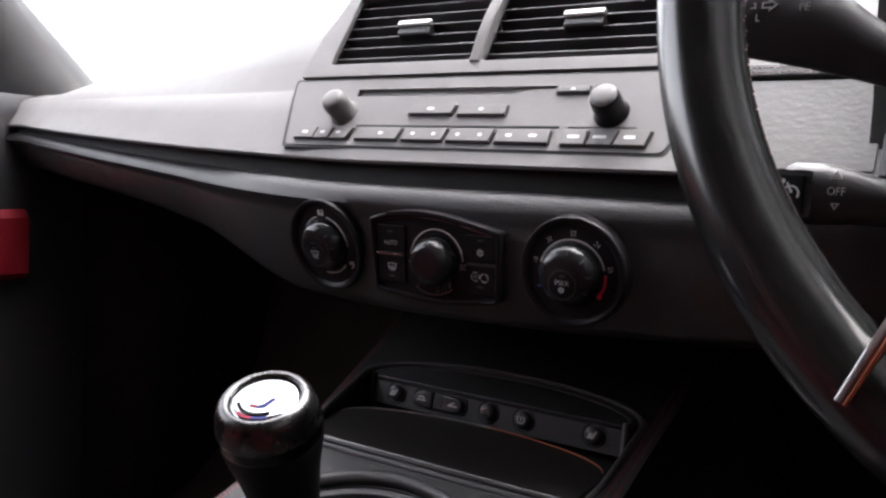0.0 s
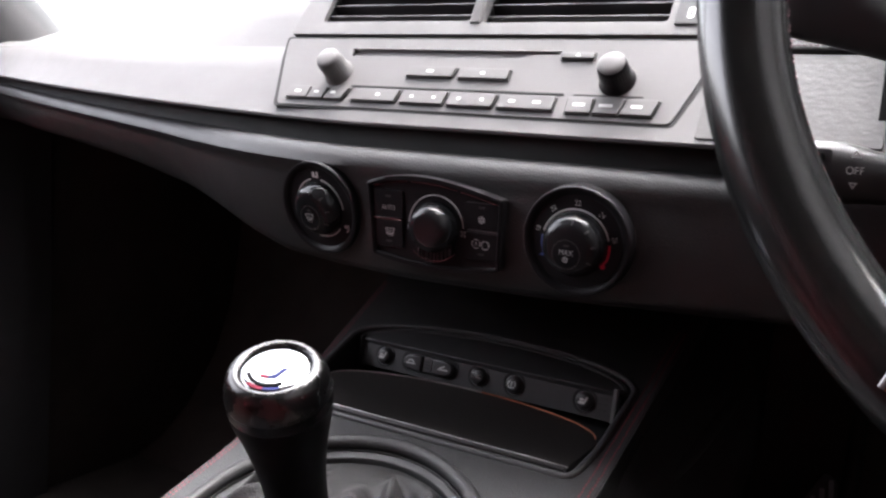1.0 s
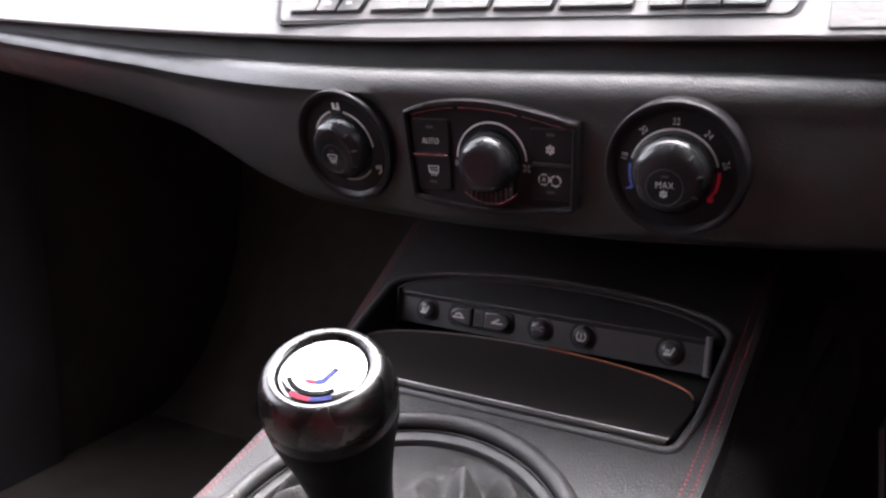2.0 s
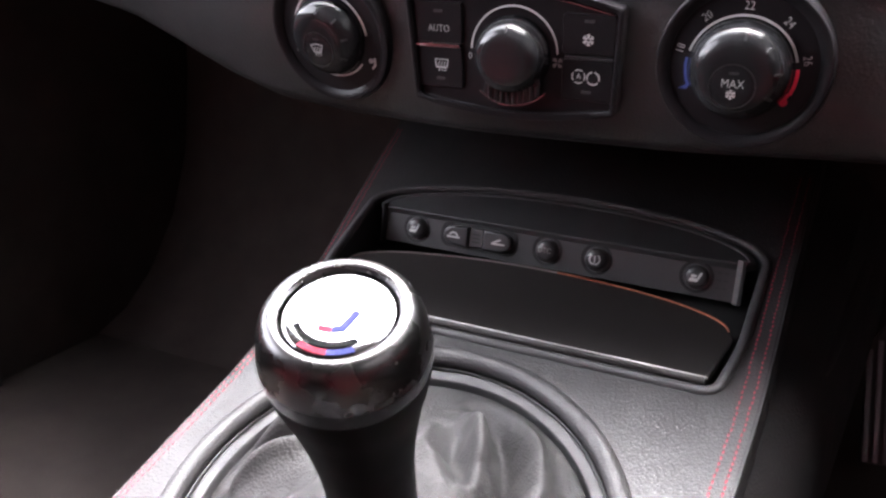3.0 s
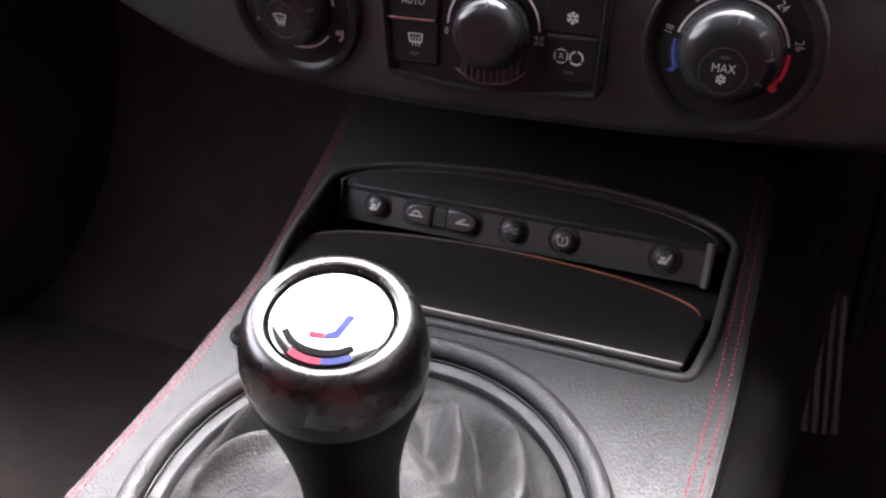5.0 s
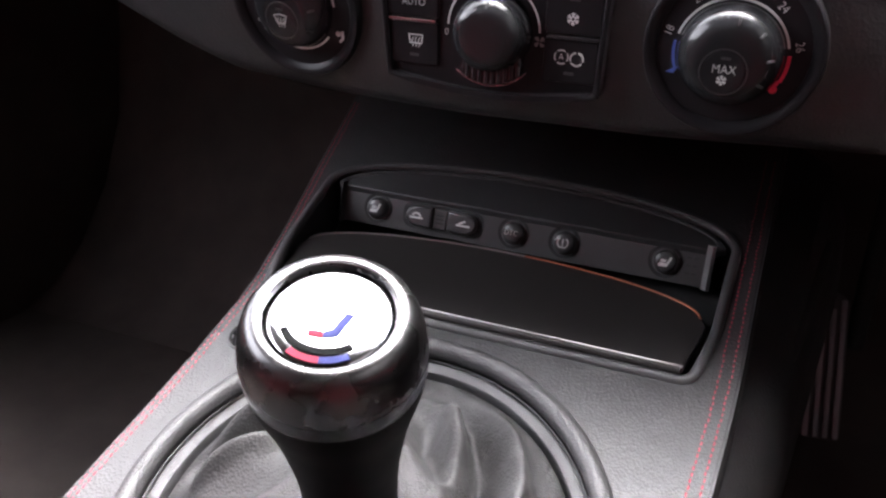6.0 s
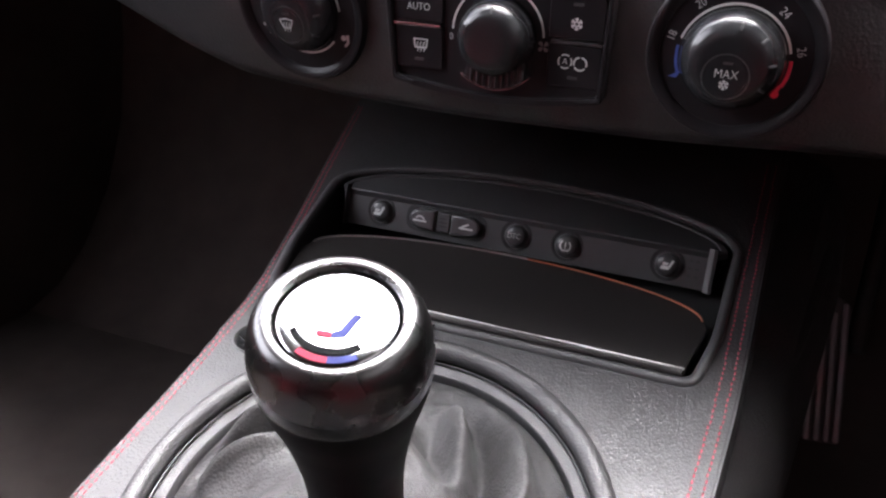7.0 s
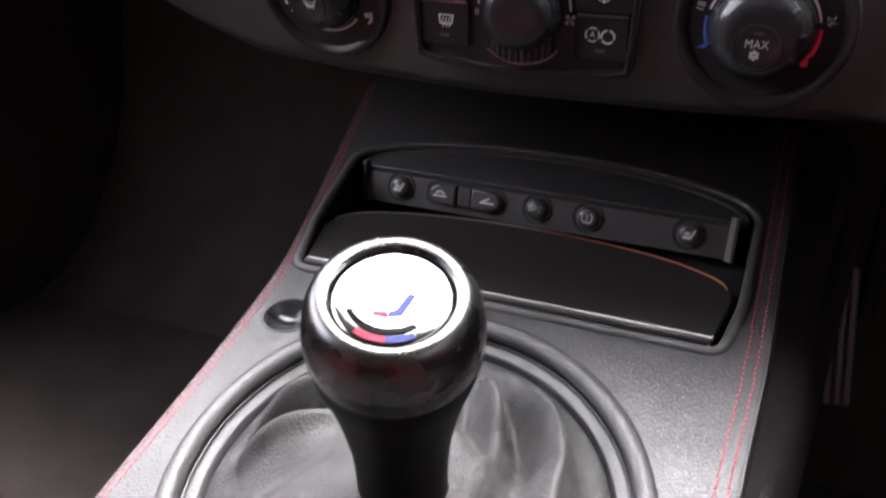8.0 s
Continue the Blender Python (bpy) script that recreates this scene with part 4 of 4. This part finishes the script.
def build_lever():
    axis = (LEVER_TOP - LEVER_FOOT).normalized()
    m = Matrix.Translation(LEVER_TOP) @ axis.to_track_quat("Z", "Y").to_matrix().to_4x4()
    g = thing("gear_lever", tuple(LEVER_FOOT), "gear lever with polished dark knob and silver top badge", "gear lever")
    # collar to body darkens downwards by colour, for reflected sky above and shade below
    part("collar", lathe([(15.9, -2.2), (16.0, -1.0), (16.5, .1), (17.6, .6), (19.0, .3), (20.4, -.7), (21.6, -2.3), (22.5, -4.4), (23.2, -7.0), (23.7, -9.6), (24.0, -12), (24.1, -13.6)], 96), LITSHELL, g, m, "rounded top of the polished shell, painted paler for sky light")
    part("shell", lathe([(24.1, -13.62), (24.15, -15), (24.0, -18.5), (23.95, -19.2)], 96), SHADEDSHELL, g, m, "lower band of the polished shell, painted darker for shade")
    part("knob", lathe([(23.95, -19.22), (23.6, -22), (23.0, -25.5), (22.3, -28.8), (21.6, -31.9), (20.8, -35), (19.7, -40), (18.6, -46), (17.6, -52), (16.5, -60), (15.6, -68), (15.1, -78), (15.0, -90), (15.0, -98), (14, -100), (0, -100)], 96), KNOBBLACK, g, m, "black tapering knob body with its shade painted in")
    for s in (-1, 1):
        part("knob_seam", tube([((24.25 - .006 * q * q) * math.cos(s * (.30 + .020 * q)), (24.25 - .006 * q * q) * math.sin(s * (.30 + .020 * q)), -9 - q) for q in range(0, 21, 2)], .22, 6), DULL, g, m)
    bd = part("badge", lathe([(0, -.2), (8, -.3), (12.6, -.6), (14.4, -.9), (15.1, -1.4), (15.25, -2.6)], 72), CHROME, g, m, "bright round badge")
    part("badge_ring", lathe([(15.1, -3.2), (15.3, -2.6), (15.8, -2.4), (16.1, -2.2)], 72), BADGEBLACK, g, m)
    part("badge_mark", arc_bar(10.5, 12.3, 208, 308, -.7, -.1, 24), BADGEBLACK, bd, m)
    part("badge_mark", arc_bar(12.7, 14.5, 236, 270, -1.2, -.5, 16), DARKRED, bd, m)
    part("badge_mark", arc_bar(12.7, 14.5, 270, 300, -1.2, -.5, 16), DARKBLUE, bd, m)
    part("badge_mark", slab(rounded([(-.2, -5.6), (1.6, -4.9), (4.2, .6), (6.2, .1), (3.2, -6.6), (-.2, -7.4)], .3), -.42, .06, 0), DARKBLUE, bd, m)
    part("badge_mark", slab(rounded([(-4.0, -5.4), (-.3, -5.6), (-.3, -7.4), (-4.0, -7.0)], .3), -.42, .06, 0), DARKRED, bd, m)
    part("shaft", lathe([(6, -97), (6, -150), (0, -150)], 24), SATIN, g, m)
    return g


# soft folds of the gaiter, in the console's plane: line, height (negative for a crease) and width
FOLDS = [([(4, -41), (16, -46), (25, -53), (31, -63), (37, -77), (42, -92), (44, -112), (40, -136)], -20, 5.6),
         ([(2, -34), (13, -39), (22, -43), (31, -50), (38, -61), (45, -76), (51, -92), (53, -114), (48, -142)], 9, 7.5),
         ([(9, -62), (12, -70), (15, -80), (24, -91), (33, -100), (38, -114)], -9, 5.0),
         ([(12, -52), (21, -63), (27, -76), (31, -86)], 7, 8.5),
         ([(-78, -114), (-66, -109), (-57, -103), (-46, -95), (-34, -86), (-20, -80)], -18, 5.2),
         ([(-84, -103), (-74, -96), (-63, -89), (-53, -82), (-40, -74), (-24, -68)], 11, 7),
         ([(-64, -124), (-52, -114), (-40, -106), (-28, -100)], 7, 9)]


def crease_height(x, y):
    """Height of all the soft folds over the place x, y of the console's plane."""
    out = 0.0
    for pts, high, wide in FOLDS:
        best, k = 1e9, len(pts) - 1
        for i in range(k):
            (ax, ay), (bx, by) = pts[i], pts[i + 1]
            dx, dy = bx - ax, by - ay
            f = max(0.0, min(1.0, ((x - ax) * dx + (y - ay) * dy) / (dx * dx + dy * dy)))
            d = math.hypot(x - ax - f * dx, y - ay - f * dy)
            if d < best:
                best, along = d, (i + f) / k
        fade = math.sin(math.pi * along) ** .8
        out += high * fade * (math.exp(-(best / wide) ** 2) - .42 * math.exp(-((best - 2.0 * wide) / (.75 * wide)) ** 2))
    return out


def build_gaiter():
    axis = (LEVER_TOP - LEVER_FOOT).normalized()
    neck = LEVER_TOP - axis * 97
    q = thing("gear_gaiter", (0, -106, -39), "creased soft black leather gear gaiter in an oval ring", "gear gaiter")
    part("ring", tube([(92.2 * math.cos(t), RING_C + 91.7 * math.sin(t), 1.2) for t in np.linspace(0, 2 * math.pi, 97)[:-1]], 4.7, 14, closed=True), LEATHER, q, CON, "padded black oval ring")
    part("ring_trim", tube([(87.6 * math.cos(t), RING_C + 86.4 * math.sin(t), -1.7) for t in np.linspace(0, 2 * math.pi, 97)[:-1]], .5, 8, closed=True), SATIN, q, CON, "thin bright inner line")
    part("ring_shelf", loft([[(r * 87.2 * math.cos(t), RING_C + r * 86.0 * math.sin(t), z) for t in np.linspace(0, 2 * math.pi, 97)[:-1]] for r, z in ((1.02, -8), (1.0, -2.6), (.985, -2.2), (.945, -3.2), (.936, -4.4), (.93, -10))], closed=True, caps=False), SOFT, q, CON)
    rings = []
    n, k = 420, 84
    flat = CON.inverted()
    for i in range(k):
        u = i / (k - 1)
        ring = []
        for j in range(n):
            t = 2 * math.pi * j / n
            foot = CON @ Vector((80.6 * math.cos(t), RING_C + 79.6 * math.sin(t), -6.5))
            top = neck + Vector((15.3 * math.cos(t), 15.3 * math.sin(t), 0)) - axis * 2
            p = foot.lerp(top, u ** .92)
            out = Vector((math.cos(t), math.sin(t), 0.0))
            belly = math.sin(math.pi * u) ** .8
            lp = flat @ p
            fold = crease_height(lp.x, lp.y) * min(1.0, 5 * u) * min(1.0, 4.5 * (1 - u))
            lobe = 1.6 * math.sin(3 * t + 1.0 + 2 * u) * belly
            nz = (.7 * noise.noise(p * .035) + .8 * u * noise.noise(p * .06)) * belly
            ring.append(p + out * (lobe * .35 + fold * .22 + 3.0 * belly + nz) + Vector((0, -.3, .95)) * (lobe * .6 + fold + 5.0 * belly + nz - 32 * u * (1 - u)))
        rings.append(ring)
    part("boot", loft(rings, closed=True, caps=False), GAITER, q, sharp=80)
    return q


def build_oval_key():
    o = thing("console_button", (-90, -36, -13), "small oval dished black console button", "button")
    m = CON @ Matrix.Translation((DISH_X, DISH_Y, 0)) @ Matrix.Rotation(DISH_TURN, 4, "Z") @ Matrix.Diagonal((1, .82, 1, 1))
    part("button_ring", lathe([(11.9, -2.4), (12.2, .3), (12.8, .7), (13.6, .5), (14.0, -.6)], 48), LEATHER, o, m)
    part("button_face", lathe([(0, -5.2), (3.5, -4.9), (7, -3.7), (9.5, -1.8), (10.8, -.1), (11.5, .4), (11.9, -.2), (12.0, -3)], 48), GLOSS, o, m, "dished black face")
    return o


# ---- driver's side ----
WHEEL = Matrix.Translation((386.3, -151.3, 266.1)) @ Matrix.Rotation(radians(90 - 14.0), 4, "X")


def build_wheel():
    w = thing("steering_wheel", (386.3, -151.3, 266.1), "black leather steering wheel with silver trimmed spokes", "steering wheel")
    R, r = 186.4, 14.3
    ts = np.linspace(0, 2 * math.pi, 145)[:-1]
    rings = []
    for t in ts:
        grip = 1.0 + .01 * math.sin(7 * t)
        ring = []
        for a in np.linspace(0, 2 * math.pi, 25)[:-1]:
            rr = r * grip
            ring.append((math.cos(t) * (R + rr * math.cos(a)), math.sin(t) * (R + rr * math.cos(a)), rr * math.sin(a)))
        rings.append(ring)
    rings.append(rings[0])
    bm = loft(rings, closed=True, caps=False)
    bmesh.ops.remove_doubles(bm, verts=bm.verts, dist=.001)
    part("rim", bm, RIM, w, WHEEL, "smooth black leather rim", sharp=60)
    st = bmesh.new()
    for i in range(420):
        t = 2 * math.pi * i / 420
        b = block(-.22, -.8, -.22, .22, .8, .22, 0)
        b.transform(Matrix.Rotation(t, 4, "Z") @ Matrix.Translation((R - r * .99, 0, 1.0 if i % 2 else -1.4)) @ Matrix.Rotation(radians(35), 4, "X"))
        st = merge(st, b)
    tagged(part("stitching", st, DARKTHREAD, w, WHEEL, "red stitching round the inner rim"), kind="stuff")
    part("airbag", merge(lathe([(0, 6), (40, 5), (62, 0), (74, -12), (78, -28), (70, -50), (0, -55)], 48)), SOFT, w, WHEEL)
    for a in (247, 293):
        t = radians(a)
        d, s = Vector((math.cos(t), math.sin(t), 0)), Vector((-math.sin(t), math.cos(t), 0))
        sec = []
        for k, wd, z, th in ((60, 30, -22, 12), (100, 27, -20, 11), (140, 30, -12, 10), (166, 42, -5, 9), (182, 52, 0, 9)):
            sec.append([d * k + s * (wd * cx) + Vector((0, 0, z + th * cz)) for cx, cz in ((-1, -.6), (-1, .5), (-.8, 1), (.8, 1), (1, .5), (1, -.6), (.7, -1), (-.7, -1))])
        sp = part("spoke", loft(sec), DULL, w, WHEEL)
        x = 1 if a < 270 else -1
        upper = [(-129, -143.5), (-122.6, -128.5), (-115, -111), (-103, -85), (-86, -52)]
        wide = (1.6, 1.9, 2.6, 4.5, 7)
        lower = [(p[0] + .92 * w_, p[1] - .39 * w_) for p, w_ in zip(upper, wide)]
        blade = [(x * p[0], p[1]) for p in upper + lower[::-1]]
        part("spoke_trim", slab(blade, 8.5, 17.0, 1.0, 2), SPOKE, sp, WHEEL, "satin silver trim blade along the spoke")
        part("trim_edge", tube([(x * (p[0] + .9), p[1] - .4, 15.4) for p in lower], [.8, 1.3, 1.5, 1.5, 1.5], 8), COPPER_AND_GLINT, sp, WHEEL, "copper tinted lower edge")
    part("column", lathe([(34, -50), (40, -80), (46, -160), (40, -240)], 32), DULL, w, WHEEL)
    return w


def build_stalks():
    a = thing("cruise_stalk", (330, -50, 180), "black cruise control stalk with white marks", "control stalk")
    ring = lambda x, y, z, hy, hz: [(x, y + hy * math.cos(t), z + hz * math.sin(t)) for t in np.linspace(0, 2 * math.pi, 25)[:-1]]
    part("stalk", loft([ring(x, y, z, hy, hz) for x, y, z, hy, hz in ((214.5, -66, 185, 5, 7), (216, -66, 185, 8, 11), (219, -66, 185, 9.3, 12.6), (230, -65, 184.8, 9.6, 12.8), (242, -62, 184, 9.3, 11.0), (256, -58, 182, 8.5, 9), (275, -54, 180, 8, 8), (345, -40, 178, 7, 7))]), SATIN, a)
    f = plane(0, -73.6, 187, 6)
    part("end_key", slab(rect(211.5, -11, 224.4, 5.4, 1.2), -8, 2.0, .9), GLOSS, a, f)
    part("key_gap", slab(rounded([(211, -12), (227.2, -12), (227.2, 7.2), (211, 7.2)], 1.6), -7, .9, 0), DULL, a, f)
    part("marking", merge(arc_bar(2.7, 3.4, -30, 150, 2.0, 2.15, 16, 219.4, -2.6), slab([(217.4, 1.6), (218.1, 2.0), (220.2, -2), (219.4, -2.6)], 2.0, 2.15, 0), slab(oval(216.2, 2.4, .9, .9, 10), 2.0, 2.15, 0)), PRINT, a, f)
    part("marking", words("OFF", 4.6, .6, x=236.2, y=-1.0), PRINT, a, f)
    part("marking", slab([(234.2, 4.6), (238.0, 4.6), (236.1, 7.6)], -1.5, .9, 0, holes=([(235.1, 5.1), (237.1, 5.1), (236.1, 6.7)],)), PRINT, a, f)
    part("marking", slab([(234.4, -5.6), (236.1, -8.4), (237.8, -5.6)], .1, .6, 0, holes=([(235.3, -6.1), (236.1, -7.5), (236.9, -6.1)],)), FAINT, a, f)
    b = thing("indicator_stalk", (340, -60, 250), "black indicator stalk with white marks", "control stalk")
    part("stalk", loft([ring(x, y, z, hy, hz) for x, y, z, hy, hz in ((188, -80, 257, 5, 10), (191, -80, 257, 9, 15), (200, -80, 256, 10, 17), (222, -78, 252, 10, 17.5), (232, -76, 248.5, 10, 16.5), (242, -74, 243, 9.5, 13.5), (253, -71, 237.5, 9, 11), (275, -66, 231, 9, 9.5), (350, -46, 219, 9, 9))]), SATIN, b)
    f = plane(0, -90.4, 247, 8)
    part("marking", words("PE", 4.6, -.2, 1.0, x=221.5, y=9.5), FAINT, b, f)
    arrow = lambda x, s: slab([(x + s * p, 11.2 + q) for p, q in ((3.4, 0), (0, 2.6), (0, 1.2), (-2.8, 1.2), (-2.8, -1.2), (0, -1.2), (0, -2.6))], -.6, .8, 0,
                              holes=([(x + s * p, 11.2 + q) for p, q in ((2.5, 0), (.5, 1.5), (.5, .7), (-2.3, .7), (-2.3, -.7), (.5, -.7), (.5, -1.5))],))
    part("marking", merge(arrow(200.6, -1), arrow(208.4, 1), words("L", 4.2, -.2, 1.0, x=204.3, y=6.2)), FAINT, b, f)


def build_binnacle():
    o = thing("instrument_cluster", (330, 60, 260), "hooded instrument cluster with round chrome ringed gauges", "instrument cluster")
    f = plane(300, 56, 296, 22)
    part("housing", slab(rounded([(-70, -50), (200, -50), (210, 40), (150, 80), (0, 80), (-66, 46)], 14), -40, -30, 2), DULL, o, f)
    for x in (-14, 112):
        part("gauge_ring", lathe([(44, -34), (46, -8), (49, -3), (52, -6), (54, -34)], 56), METAL, o, f @ Matrix.Translation((x, 6, 0)))
        part("gauge_face", lathe([(0, -28), (45, -28), (45, -33)], 48), DULL, o, f @ Matrix.Translation((x, 6, 0)))
    part("hood", loft([[(x, -6 - .002 * (x - 370) ** 2 * .5 + yy, z - .0016 * (x - 370) ** 2) for yy, z in ((10, 382), (16, 376), (120, 372), (130, 392), (20, 390))] for x in range(232, 520, 18)]), LEATHER, o)
    part("side_cowl", loft([[(x, 6, z0), (x + 8, 6, z0), (x + 8, 130, z0), (x, 130, z0)] for x, z0 in ((238, 190), (238, 230), (236, 290), (240, 350))]), DULL, o)
    sh = thing("column_shroud", (390, -20, 200), "black plastic steering column shroud", "column shroud")
    part("shroud", loft([[(390 + a * w, y, z + h * b) for a, b in ((-1, -.6), (-1, .5), (-.6, 1), (.6, 1), (1, .5), (1, -.6), (.6, -1), (-.6, -1))] for y, w, z, h in ((-84, 52, 246, 44), (-60, 60, 238, 52), (20, 66, 212, 58), (90, 66, 190, 60))]), SOFT, sh)
    pad = thing("fascia_pad", (195, 10, 210), "grey grained trim pad with stitched top edge", "trim panel")
    part("pad", slab(rect(153.5, -10, 242, 45.5, 2), -2, 1.6, .8), PAD, pad, RAD)
    part("top_edge", slab(rect(153.5, 47, 243.5, 56, 2), -2, 3.4, 1.6, 3), LEATHER, pad, RAD)
    part("edge_strip", slab(rect(244, -14, 248.5, 52, 1.6), -2, 4.2, 1.4, 3), SATIN, pad, RAD)
    part("dark_recess", slab(rect(249.2, -16, 330, 58, 2), -2, 2.6, .8), DULL, pad, RAD)
    for row in (49.4, 52.6):
        st = merge(*[block(155 + 3.0 * i, row, 3.0, 157.2 + 3.0 * i, row + .6, 3.7, .2, 1) for i in range(28)])
        tagged(part("stitching", st, PALETHREAD, pad, RAD, "fine grey-pink stitching"), kind="stuff")


def build_pedals():
    p = thing("clutch_pedal", (222, 440, FLOOR_Z), "clutch pedal with upright grey ribs", "pedal")
    m = plane(214, 452, -203, 18) @ Matrix.Rotation(radians(6.5), 4, "Z")
    part("plate", slab(rounded([(-20, -62), (14, -63), (15, 70), (4, 78), (-18, 46)], 5), -8, 0, 2), RUBBER, p, m)
    for i in range(4):
        x = -16 + 8.6 * i
        part("rib", block(x - 2.4, -60, -1, x + 2.4, 44 + 9 * i, 5, 1.4), RIBS, p, m)
    part("arm", tube([(232, 470, -180), (234, 500, -60), (236, 540, 80)], 9, 10), DULL, p)


build_shell()
build_dashboard()
build_radio()
build_vents()
build_climate()
build_console()
build_lid()
build_buttons()
build_gaiter()
build_lever()
build_oval_key()
build_wheel()
build_stalks()
build_binnacle()
build_pedals()
